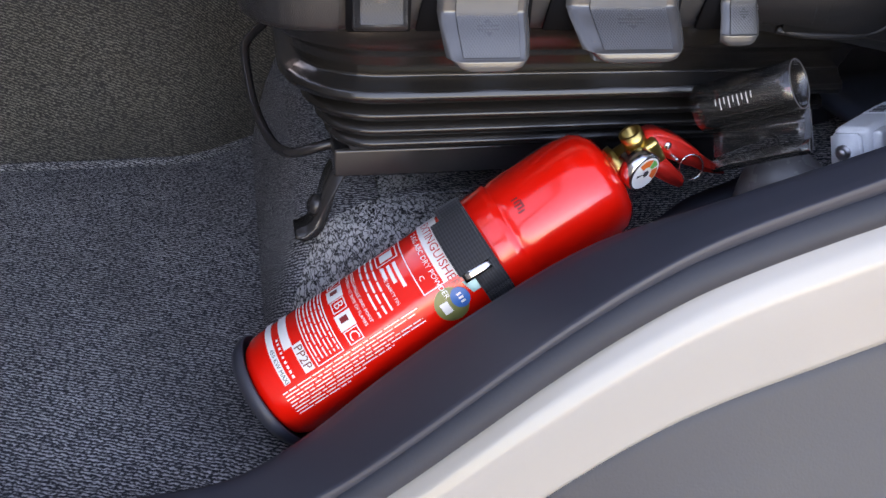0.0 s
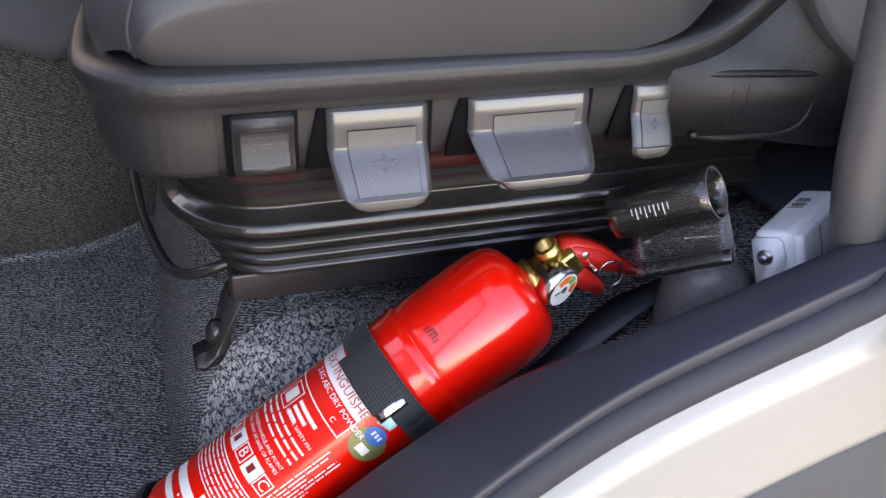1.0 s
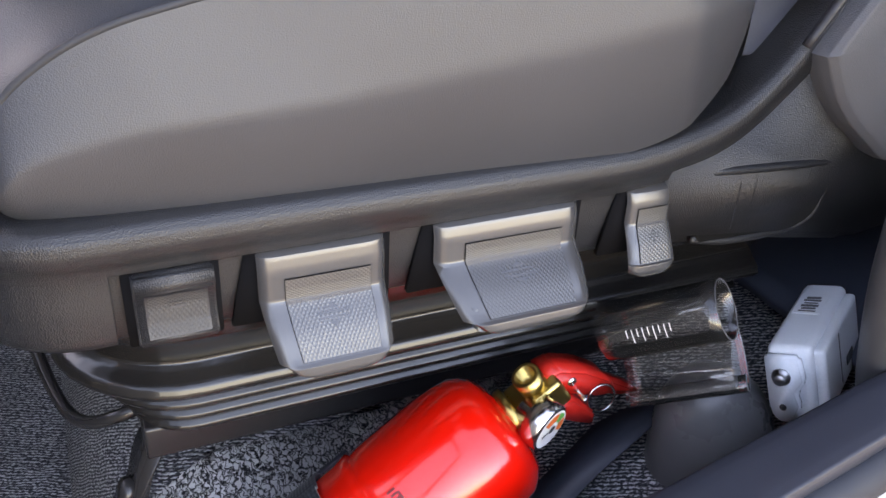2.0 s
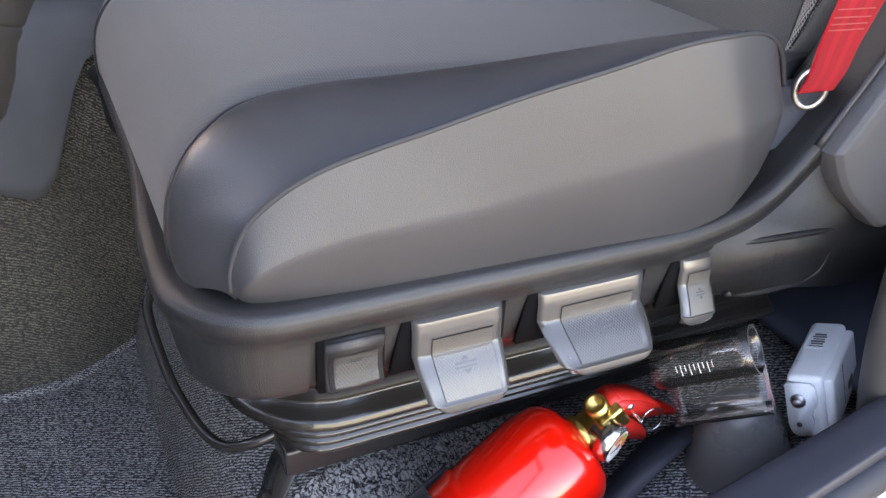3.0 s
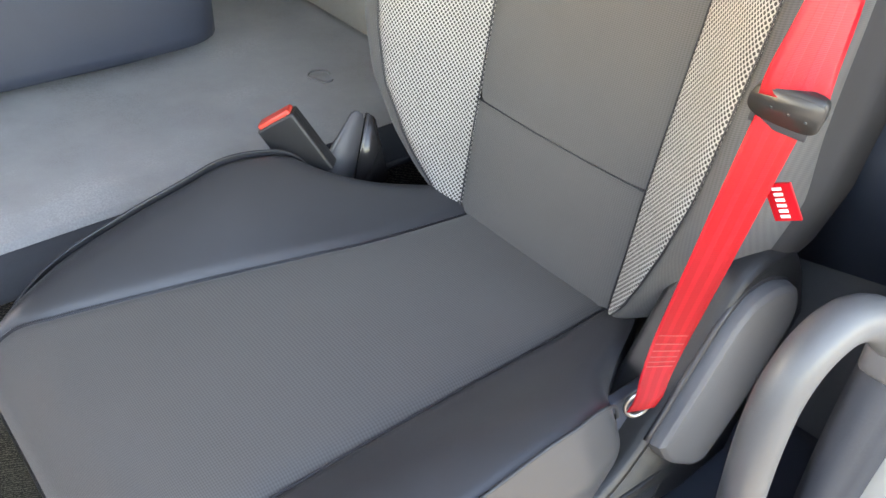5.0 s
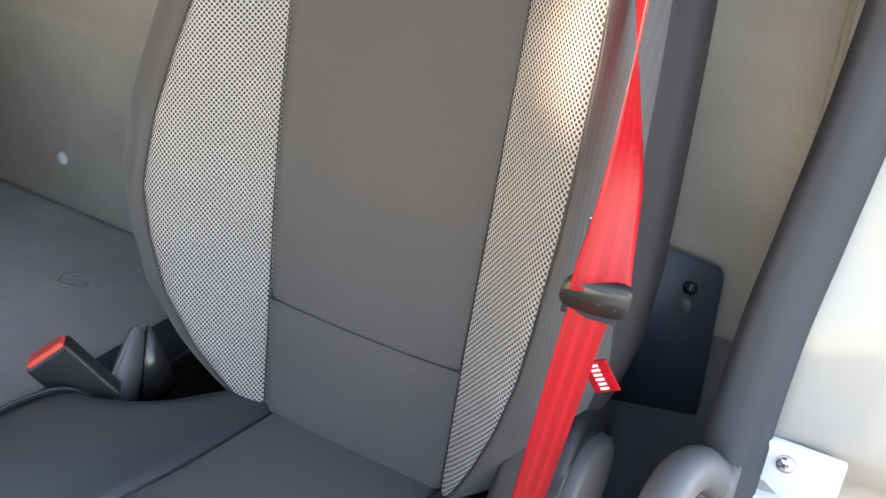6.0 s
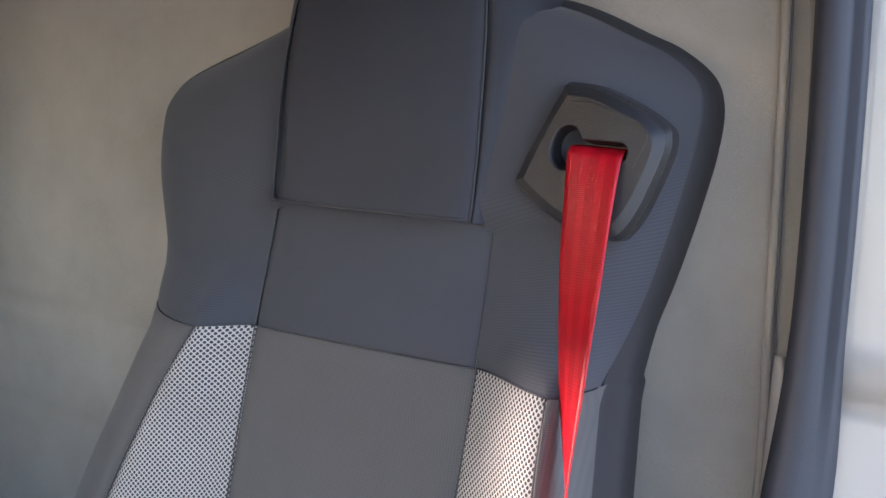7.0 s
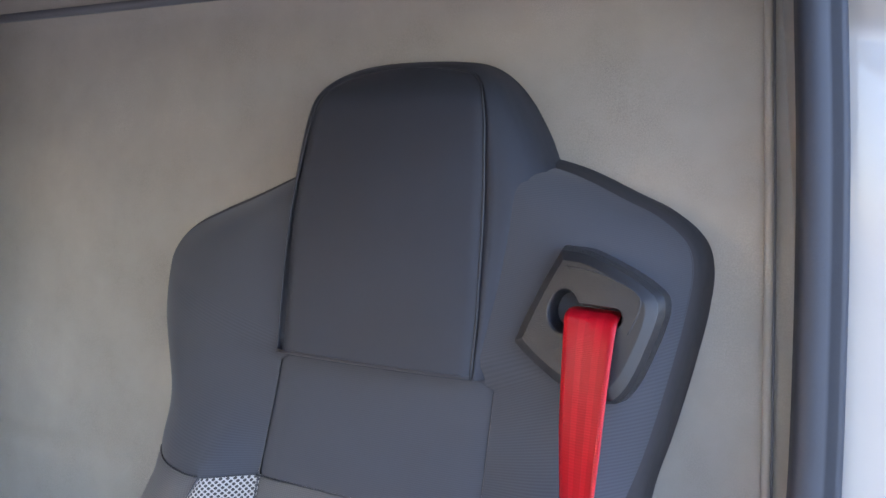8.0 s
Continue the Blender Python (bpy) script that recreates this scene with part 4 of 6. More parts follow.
# base pan with its side cover
def ring_path(inset, rad, far=0.548, arm=False):
    """Round the seat base in plan: along the door side, the front and the far side."""
    y0, y1, x0 = 0.068 + inset, far - inset, 0.035 + inset
    pts = [(x, y0, 0, -1) for x in [*np.linspace(0.69, 0.42, 23), 0.4105, 0.4095, 0.32, 0.2, 0.0912, 0.0902]] if arm else [(0.40, y0, 0, -1)]
    pts += [(x0 + rad - rad * math.sin(a), y0 + rad - rad * math.cos(a), -math.sin(a), -math.cos(a)) for a in np.linspace(0, 1.5708, 10)]
    pts += [(x0, lerp(y0 + rad, y1 - rad, k), -1, 0) for k in np.linspace(0.1, 0.9, 7)]
    pts += [(x0 + rad - rad * math.cos(a), y1 - rad + rad * math.sin(a), -math.cos(a), math.sin(a)) for a in np.linspace(0, 1.5708, 10)]
    pts += [(0.50, y1, 0, 1)]
    return pts


def rise(x):
    """How far the ridge of the base cover climbs towards the hinge."""
    return float(np.mean([np.interp(x + d, [0.0, 0.37, 0.408, 0.428, 0.443, 0.470, 0.497, 0.515, 0.532, 0.552, 0.575, 0.61, 0.64, 0.665, 0.69], [0.0, 0.0, 0.008, 0.015, 0.025, 0.056, 0.090, 0.116, 0.148, 0.180, 0.196, 0.200, 0.192, 0.16, 0.09]) for d in (-0.014, -0.007, 0, 0.007, 0.014)]))


def around(name, path, prof, material, parent, label="", lifted=False):
    def fn(u, v):
        x, y, nx, ny = path[round(u * (len(path) - 1))]
        k = v * (len(prof) - 1)
        i = min(int(k), len(prof) - 2)
        o, z = (lerp(prof[i][c], prof[i + 1][c], k - i) for c in (0, 1))
        if lifted and nx < -0.9:
            x += 0.014 * ease((y - 0.14) / 0.2)
        if lifted and ny < -0.99:
            if 0.0905 < x < 0.41 and z < 0.358:
                o -= 0.0045
            z += rise(x) * min(1.0, max(0.0, (z - 0.315) / 0.06))
        return (x + nx * o, y + ny * o, z)
    return put(name, grid(name, fn, len(path) - 1, (len(prof) - 1) * 3), material, parent, label)


dense = []
for a, b in zip(ring_path(0, 0.045, arm=True), ring_path(0, 0.045, arm=True)[1:]):
    for k in np.linspace(0, 1, 5)[:-1]:
        dense.append(tuple(lerp(p, q, k) for p, q in zip(a, b)))
around("base_cover", dense, [(-0.045, 0.370), (-0.035, 0.384), (-0.02, 0.3865), (0.006, 0.3865), (0.014, 0.386), (0.0195, 0.384), (0.023, 0.3795), (0.0235, 0.374), (0.021, 0.368), (0.0175, 0.3625), (0.0160, 0.3585), (0.0155, 0.357), (0.0135, 0.335), (0.010, 0.319), (0.007, 0.315), (-0.010, 0.314)], PLASTIC, seat, "dark grained plastic base cover", True)

# arm of the base cover that sweeps up to the backrest hinge
arm = [(0.385, 0.317), (0.48, 0.305), (0.56, 0.29), (0.64, 0.30), (0.672, 0.40), (0.680, 0.48), (0.662, 0.545), (0.62, 0.576), (0.575, 0.570), (0.545, 0.545), (0.515, 0.492), (0.49, 0.455), (0.46, 0.418), (0.43, 0.390), (0.385, 0.378)]
part("hinge_arm", slab(arm, 0.040, Matrix.Translation((0, 0.090, 0)) @ XZ, 0.009), PLASTIC, seat)
cov = [(0.470, 0.432), (0.490, 0.402), (0.520, 0.376), (0.552, 0.360), (0.592, 0.402), (0.632, 0.468), (0.650, 0.505), (0.640, 0.538), (0.605, 0.556), (0.570, 0.556), (0.545, 0.540), (0.522, 0.508), (0.496, 0.470)]
COV = smooth_line(cov + cov[:1], 73)


def cover_fn(u, v):
    x, z = COV[round(u * 72)]
    k = [(1.0, 0.047), (1.0, 0.030), (0.985, 0.0235), (0.94, 0.020), (0.80, 0.0185), (0.0, 0.018)]
    w = v * (len(k) - 1)
    j = min(int(w), len(k) - 2)
    s, y = (lerp(k[j][c], k[j + 1][c], w - j) for c in (0, 1))
    return (lerp(0.565, x, s), y + 0.011, lerp(0.458, z, s))


put("hinge_cover", grid("hinge_cover", cover_fn, 72, 25), TRIM_GREY, seat, "grey recliner hinge cover")
put("hinge_groove", sweep("hinge_groove", smooth_line([(p[0] - 0.003, 0.0465, p[1] + 0.003) for p in (cov[0], cov[12], cov[11], cov[10], cov[9], cov[8], cov[7])], 40), circle(0.003, 8), up=(0, 1, 0)), BLACK_INK, seat)
# shallow pocket in the cover: a plate coloured dark for the recess's shade, with a rounded rim and two ribs
pk = [(0.427, 0.361), (0.520, 0.356), (0.516, 0.324), (0.500, 0.312), (0.425, 0.314)]
tray = part("pocket", slab(pk, 0.006, Matrix.Translation((0, 0.0568, 0)) @ XZ, 0.0015), POCKET_SHADE, seat)
put("pocket_lip", sweep("pocket_lip", smooth_line([(0.425, 0.053, 0.3620), (0.45, 0.0500, 0.3615), (0.49, 0.0500, 0.359), (0.522, 0.054, 0.356)], 16), circle(0.0034, 10, 0.8)), PLASTIC, seat)
put("pocket_lip", sweep("pocket_lip", smooth_line([(0.422, 0.056, 0.3155), (0.45, 0.0525, 0.312), (0.492, 0.0525, 0.312), (0.512, 0.0520, 0.318), (0.519, 0.0525, 0.334), (0.522, 0.053, 0.354)], 24), circle(0.0028, 10)), PLASTIC, seat)
for xr in (0.447, 0.459):
    part("pocket_rib", box((0.0025, 0.003, 0.034), (xr, 0.0515, 0.3375), bevel=0.0008), PLASTIC_SMOOTH, tray)


def lever(x0, x1, zt, zb, reach, crease, slanted, yf):
    """A paddle: an upright rounded top, a crease, then a blade that flares outward to a thick lip."""
    w = x1 - x0
    prof = [(0.066, zt - 0.001), (yf + 0.009, zt + 0.0005), (yf + 0.002, zt - 0.003), (yf, lerp(zt, crease, 0.4)), (yf - 0.01 * reach, lerp(zt, crease, 0.75)), (yf - 0.02 * reach, crease + 0.0008), (yf - 0.07 * reach, crease - 0.001),
            (yf - 0.50 * reach, lerp(crease, zb, 0.42)), (yf - 0.88 * reach, lerp(crease, zb, 0.85)), (yf - 0.97 * reach, zb + 0.003), (yf - reach, zb - 0.001), (yf - 0.98 * reach, zb - 0.0035), (yf - 0.90 * reach, zb - 0.005)]

    def skin(u, v, lift=0.0):
        k = v * (len(prof) - 1)
        i = min(int(k), len(prof) - 2)
        y, z = (lerp(prof[i][c], prof[i + 1][c], k - i) for c in (0, 1))
        taper = slanted * ease((v - 0.45) / 0.4)
        xa, xb = x0 + taper, x1 - taper * 0.15
        rnd = min(0.016, 0.25 * w) * (1 - math.sqrt(1 - min(1.0, max(0.0, (v - 0.52) / 0.42)) ** 2))
        xa, xb = xa + rnd, xb - rnd
        side = min(u, 1 - u)
        return (lerp(xa, xb, u), y - lift + 0.004 * math.exp(-side * w / 0.0022), z)
    ob = put("adjusting_lever", grid("adjusting_lever", skin, 24, 36), LEVER, seat, "dark grey adjusting lever")
    solid(ob, 0.008, 1.0)
    rounded(ob, 0.0015, 2)
    ua, ub, va, vb = 0.19, 0.86, 0.285, 0.66
    du = 0.0003 / w
    # black backing shows round the pad as the groove's shade
    put("grip_groove", grid("grip_groove", lambda u, v: skin(lerp(ua - du, ub + du, u), lerp(va - 0.004, vb + 0.002, v), 0.0004), 14, 16), GAP_SHADE, ob)
    put("grip_pad", grid("grip_pad", lambda u, v: skin(lerp(ua, ub, u), lerp(va, vb, v), 0.0009), 14, 16, uv=lambda u, v: (u * w * 0.64, v * 0.042)), LEVER_PAD, ob)
    for dv in (-0.008, 0.008):
        put("arrow_mark", grid("arrow_mark", lambda u, v, dv=dv: skin(lerp(0.40, 0.64, u), 0.545 + dv + lerp(-0.003, 0.003, v), 0.0011), 6, 2), LEVER, ob)
    for sgn in (-1, 1):
        put("arrow_mark", grid("arrow_mark", lambda u, v, sgn=sgn: skin(0.52 + (u - 0.5) * 0.10 * (1 - v), 0.545 + sgn * lerp(0.018, 0.034, v), 0.0011), 4, 3), LEVER, ob)
    return ob


def shade_plate(x0, x1):
    # flat black plate paints the shade of the gap beside the lever
    part("lever_shade_plate", slab([(x0 - 0.013, 0.3165), (x1 + 0.004, 0.3165), (x1 + 0.004, 0.3595), (x0 - 0.004, 0.3595)], 0.005, Matrix.Translation((0, 0.0595, 0)) @ XZ, 0.0008), GAP_SHADE, seat, "black plate for the shade behind a lever")


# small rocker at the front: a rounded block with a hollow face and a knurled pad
# same painted shade behind the rocker, no real opening
part("lever_shade_plate", slab([(0.0955, 0.3165), (0.1395, 0.3165), (0.1395, 0.3590), (0.0955, 0.3590)], 0.006, Matrix.Translation((0, 0.0595, 0)) @ XZ, 0.0008), GAP_SHADE, seat, "black plate for the shade behind a lever")
ROCKER = [(0.066, 0.3570), (0.0500, 0.3570), (0.0470, 0.3545), (0.0465, 0.3490), (0.0488, 0.3445), (0.0498, 0.3400), (0.0490, 0.3310), (0.0462, 0.3240), (0.0465, 0.3205), (0.0495, 0.3185), (0.066, 0.3190)]
YZ = Matrix(((0, 0, 1, 0), (1, 0, 0, 0), (0, 1, 0, 0), (0, 0, 0, 1)))
rocker = part("rocker_switch", slab(ROCKER, 0.037, Matrix.Translation((0.0995, 0, 0)) @ YZ, 0.0012), PLASTIC, seat, "dark grey rocker switch with a knurled pad")


def rocker_face(u, v, lift):
    k = 3 + v * 4
    i = min(int(k), 6)
    y, z = (lerp(ROCKER[i][c], ROCKER[i + 1][c], k - i) for c in (0, 1))
    return (lerp(0.105, 0.132, u), y - lift, z)


put("grip_groove", grid("grip_groove", lambda u, v: rocker_face(lerp(-0.03, 1.03, u), lerp(0.08, 0.99, v), 0.0003), 6, 16), BLACK_INK, rocker)
put("grip_pad", grid("grip_pad", lambda u, v: rocker_face(u, lerp(0.12, 0.95, v), 0.0008), 6, 16, uv=lambda u, v: (u * 0.027, v * 0.018)), ROCKER_PAD, rocker)
for dv in (-0.05, 0.05):
    put("arrow_mark", grid("arrow_mark", lambda u, v, dv=dv: rocker_face(lerp(0.36, 0.64, u), 0.48 + dv + lerp(-0.018, 0.018, v), 0.0014), 4, 2), LEVER, rocker)

for x0, x1, zt, zb, reach, crease, sl, yf in ((0.1565, 0.2215, 0.3585, 0.301, 0.022, 0.331, 0.006, 0.0475),
                                              (0.2485, 0.3345, 0.3590, 0.308, 0.028, 0.335, 0.012, 0.0475), (0.3675, 0.3975, 0.3600, 0.315, 0.014, 0.338, -0.004, 0.0480)):
    shade_plate(x0, x1)
    lever(x0, x1, zt, zb, reach, crease, sl, yf)

# bellows: one moulded sleeve with four folds, round the base
BELLOWS = [(0.004, 0.316), (0.0, 0.305), (-0.004, 0.297), (-0.008, 0.292), (-0.012, 0.2905), (-0.016, 0.288), (-0.022, 0.275), (-0.026, 0.268), (-0.022, 0.264), (-0.014, 0.259), (-0.012, 0.254), (-0.016, 0.249), (-0.030, 0.245)]
for zf, of in ((0.232, -0.030), (0.214, -0.042), (0.199, -0.050)):
    BELLOWS += [(of - 0.013, zf + 0.009), (of - 0.004, zf + 0.005), (of, zf), (of - 0.004, zf - 0.005), (of - 0.014, zf - 0.008)]


def bellows_path():
    path = ring_path(0.006, 0.09)
    path = [(0.52, path[0][1], 0, -1), (0.46, path[0][1], 0, -1)] + path
    return [tuple(lerp(p, q, k) for p, q in zip(a, b)) for a, b in zip(path, path[1:]) for k in np.linspace(0, 1, 5)[:-1]]


around("bellows", bellows_path(), BELLOWS, RUBBER, seat, "black rubber bellows with rounded folds")
part("seat_pan", box((0.40, 0.35, 0.14), (0.34, 0.315, 0.305), bevel=0.01), RUBBER, seat)
part("base_plate", box((0.46, 0.34, 0.035), (0.34, 0.32, 0.20), bevel=0.004), LINER, seat)
part("slide_rail", box((0.46, 0.034, 0.026), (0.327, 0.168, 0.170), bevel=0.003), STEEL_BLACK, seat, "black steel slide rail")
part("slide_rail", box((0.46, 0.034, 0.026), (0.327, 0.47, 0.170), bevel=0.003), STEEL_BLACK, seat)
spine = smooth_line([(0.116, 0.170), (0.103, 0.160), (0.094, 0.142), (0.088, 0.120), (0.080, 0.102), (0.066, 0.095)], 16)
foot = part("rail_foot", slab([tuple(p + (0.0045, -0.002)) for p in spine] + [tuple(p - (0.0045, -0.002)) for p in spine[::-1]], 0.034, Matrix.Translation((0, 0.186, 0)) @ XZ, 0.0010), STEEL_BLACK, seat, "black curved bracket at the foot of the slide rail")
part("bolt_head", lathe([(0.0, 0.0), (0.0105, 0.0), (0.0105, 0.004), (0.009, 0.0075), (0.004, 0.0095), (0.0, 0.0098)], 18, pose(0.084, 0.163, 0.124, 0, -68, 0)), STEEL_BLACK, foot)
put("rail_foot", sweep("rail_foot", [(0.52, 0.165, 0.165), (0.54, 0.16, 0.13), (0.55, 0.16, 0.10)], [(-0.012, -0.006), (0.012, -0.006), (0.012, 0.006), (-0.012, 0.006)], up=(1, 0, 1)), STEEL_BLACK, seat)
put("slide_bar", sweep("slide_bar", smooth_line([(0.05, 0.40, 0.215), (0.034, 0.383, 0.205), (0.029, 0.37, 0.196), (0.031, 0.33, 0.178), (0.036, 0.29, 0.163), (0.048, 0.235, 0.155), (0.062, 0.205, 0.157), (0.085, 0.19, 0.168), (0.12, 0.19, 0.178)], 50), circle(0.0048, 10), up=(0, 0.1, 1)), STEEL_BLACK, seat, "bent black slide release bar")


# ---- seat belt ----
belt = thing("seat_belt", "red seat belt hanging from the backrest outlet beside the seat", "seat belt")


def ribbon(name, line, sides, width, parent, material, label="", thick=0.0014):
    def fn(u, v):
        i = min(len(line) - 1, round(v * (len(line) - 1)))
        return tuple(np.array(line[i]) + np.array(sides[i]) * (u - 0.5) * width)
    ob = put(name, grid(name, fn, 8, len(line) - 1, uv=lambda u, v: (u * width, v * 0.6)), material, parent, label)
    return solid(ob, thick, 0.0)


top = smooth_line([(0.690, 0.078, 1.206), (0.664, 0.077, 1.203), (0.650, 0.0755, 1.184), (0.628, 0.071, 1.10), (0.592, 0.058, 0.98), (0.548, 0.036, 0.85), (0.520, 0.031, 0.785), (0.514, 0.029, 0.765)], 60)
sides = []
for k in range(60):
    a = radians(float(np.interp(k / 59, [0, 0.2, 0.43, 0.535, 0.62, 0.72, 0.86, 1.0], [-12, -5, 26, 48, 72, 110, 136, 152])))
    sides.append((-math.sin(a) * 0.98, -math.cos(a), 0.15 * math.sin(a)))
ribbon("webbing", top, sides, 0.047, belt, BELT)
low = smooth_line([(0.524, 0.036, 0.758), (0.516, 0.04, 0.72), (0.500, 0.050, 0.62), (0.484, 0.057, 0.54), (0.471, 0.055, 0.508), (0.463, 0.052, 0.488), (0.458, 0.054, 0.474)], 40)
ls = []
for k in range(40):
    a = lerp(0.5, 0.95, k / 39)
    w = lerp(0.80, 0.5, ease(k / 36))
    ls.append((w * math.sin(a), -w * math.cos(a), 0.12))
ribbon("webbing", low, ls, 0.046, belt, BELT)
for r in range(6):
    i = 19 + r
    for c in range(7):
        p = np.array(low[i]) + np.array(ls[i]) * (c / 6 - 0.5) * 0.032
        out = np.cross(ls[i], low[i + 1] - low[i])
        out /= np.linalg.norm(out)
        out *= 1 if out[1] < 0 else -1
        st_ = part("stitch", box((0.0032, 0.0008, 0.0007)), STITCH, belt)
        st_.matrix_world = Matrix.Translation(p + out * 0.0012) @ Vector(ls[i]).to_track_quat("X", "Z").to_matrix().to_4x4()
put("anchor_ring", sweep("anchor_ring", [(0.460 + 0.0095 * math.cos(a), 0.060 - 0.005 * math.cos(a), 0.474 + 0.0135 * math.sin(a)) for a in np.linspace(0, 6.2832, 25)], circle(0.0024, 8), up=(0.2, 1, 0), caps=False), RING_STEEL, belt, "steel anchor ring")
part("anchor_plate", box((0.05, 0.012, 0.05), (0.468, 0.078, 0.448), bevel=0.003), NAVY, belt)
D_SHAPE = smooth_line([(-0.030, 0.0), (-0.029, 0.013), (-0.020, 0.017), (0.010, 0.016), (0.024, 0.013), (0.031, 0.002), (0.029, -0.011), (0.016, -0.017), (-0.016, -0.017), (-0.028, -0.012), (-0.030, 0.0)], 41)[:-1]
sl = part("slider", slab([tuple(p * 0.88) for p in D_SHAPE], 0.012, Matrix.Translation((0.006, 0, 0)) @ Matrix(((0, 0, -1, 0), (1, 0, 0, 0), (0, 1, 0, 0), (0, 0, 0, 1))), 0.003, 3), SLIDER, belt, "dark grey rounded belt slider")
for k in range(3):
    part("slider_dot", lathe([(0.0, 0.0), (0.0014, 0.0), (0.0014, 0.0003), (0.0, 0.0003)], 8, pose(-0.0071, -0.016 + 0.013 * k, -0.003 + 0.001 * k, 0, -90, 0)), BLACK_INK, sl)
sl.matrix_world = pose(0.518, 0.033, 0.759, 6, -14, 14)
part("slider_plate", box((0.004, 0.044, 0.010), (-0.002, 0.002, -0.018), bevel=0.0018), LINER, sl, "grey metal edge of the slider")
tag = part("cloth_tag", box((0.002, 0.022, 0.034), (0, 0, 0), bevel=0.0004), BELT, seat, "small red cloth tag with white woven marks")
tag.matrix_world = pose(0.540, 0.026, 0.674, -28, -10, 12)
for k in range(6):
    part("woven_mark", box((0.0012, 0.0075, 0.0026), (-0.0010, 0.001, -0.0125 + k * 0.005), bevel=0.0), WHITE_INK, tag)
part("belt_stop", box((0.003, 0.0035, 0.032), (0.553, 0.058, 0.79), bevel=0.001), CHROME, seat, "thin bright edge of a red tag")

# belt outlet on the shoulder
outlet = thing("belt_outlet", "black plastic belt outlet shell on the backrest shoulder", "belt outlet")


def on_back(y, z, d):
    return (back_x(z) - d, y, z)


def shell_fn(u, v):
    pts = SHELL_RIM[round(u * (len(SHELL_RIM) - 1))]
    cy, cz = 0.086, 1.197
    k = [(1.0, -0.006), (0.985, 0.012), (0.93, 0.022), (0.80, 0.026), (0.4, 0.026), (0.0, 0.025)]
    w = v * (len(k) - 1)
    j = min(int(w), len(k) - 2)
    s, d = (lerp(k[j][c], k[j + 1][c], w - j) for c in (0, 1))
    y, z = lerp(cy, pts[0], s), lerp(cz, pts[1], s)
    hole = min(math.hypot(y - 0.104, (z - 1.204) * 0.80) - 0.0140, max(math.hypot(max(0.0, y - 0.097, 0.058 - y), z - lerp(1.203, 1.202, (0.104 - y) / 0.05)) - 0.0075, -1))
    dip = 0.030 * (1 - ease((hole + 0.0025) / 0.004))
    return on_back(y, z, d + 0.012 * ease((0.16 - y) / 0.1) - dip)


corner = [(0.116, 1.262), (0.082, 1.257), (0.032, 1.234), (0.016, 1.213), (0.028, 1.165), (0.042, 1.136), (0.058, 1.128), (0.10, 1.136), (0.150, 1.165), (0.152, 1.180), (0.133, 1.228)]
SHELL_RIM = smooth_line(corner + corner[:1], 196)
put("shell", grid("shell", shell_fn, 195, 110), PLASTIC, outlet)
# black sheet paints the darkness at the bottom of the belt hole
put("slot", grid("slot", lambda u, v: on_back(lerp(0.123, 0.046, u), lerp(1.183, 1.225, v), 0.006), 2, 2), BLACK_INK, outlet)
put("shell_joint", sweep("shell_joint", [on_back(y, z, 0.0265 + 0.012 * ease((0.16 - y) / 0.1)) for y, z in smooth_line([(0.104, 1.243), (0.080, 1.241), (0.050, 1.231), (0.036, 1.222), (0.036, 1.208), (0.043, 1.190)], 30)], circle(0.0007, 6), up=(1, 0, 0.1)), BLACK_INK, outlet)
put("slot_edge", sweep("slot_edge", [on_back(lerp(0.088, 0.054, k / 12), lerp(1.1955, 1.1955, k / 12), 0.031) for k in range(13)], circle(0.0012, 6), up=(1, 0, 0.1)), CHROME, outlet, "bright lower edge of the slot")

# ---- belt buckle beside the cushion ----
buckle = thing("belt_buckle", "black seat belt buckle with a red release button", "belt buckle")
mb = Matrix.Translation((0.424, 0.566, 0.512)) @ Vector((-0.40, 0.38, 0.83)).to_track_quat("Z", "Y").to_matrix().to_4x4()
bo = part("body", box((0.024, 0.052, 0.085), (0, 0, 0), bevel=0.004), PLASTIC, buckle)
bo.matrix_world = mb
br = part("release_button", box((0.019, 0.045, 0.014), (0, 0, 0.0405), bevel=0.003), BUTTON_RED, buckle)
br.matrix_world = mb
put("stalk", sweep("stalk", smooth_line([(0.446, 0.553, 0.465), (0.47, 0.54, 0.42), (0.49, 0.535, 0.36)], 10), [(-0.012, -0.003), (0.012, -0.003), (0.012, 0.003), (-0.012, 0.003)]), CHROME, buckle)
hp = thing("hinge_bracket", "black steel hinge bracket beside the backrest foot", "bracket")
part("plate", slab([(0.500, 0.539), (0.512, 0.535), (0.519, 0.512), (0.492, 0.44), (0.458, 0.42), (0.462, 0.492)], 0.010, Matrix.Translation((0, 0.566, 0)) @ XZ, 0.003), TRIM_GREY, hp, "grey pressed hinge plate")
part("backing_plate", slab([(0.515, 0.536), (0.527, 0.526), (0.548, 0.43), (0.490, 0.42)], 0.008, Matrix.Translation((0, 0.558, 0)) @ XZ, 0.002), STEEL_BLACK, hp)
put("bright_edge", sweep("bright_edge", smooth_line([(0.522, 0.551, 0.522), (0.515, 0.551, 0.497), (0.503, 0.551, 0.458)], 14), circle(0.0011, 6), up=(0, 1, 0)), CHROME, hp, "narrow bright edge")

# ---- fire extinguisher ----
EA, EB, ER = Vector((0.0364, 0.0607, 0.003)), Vector((0.3021, 0.0666, 0.1872)), 0.0488
ax = (EB - EA).normalized()
n0 = (Vector((0, -1, 0)) - ax * Vector((0, -1, 0)).dot(ax)).normalized()
b0 = ax.cross(n0)
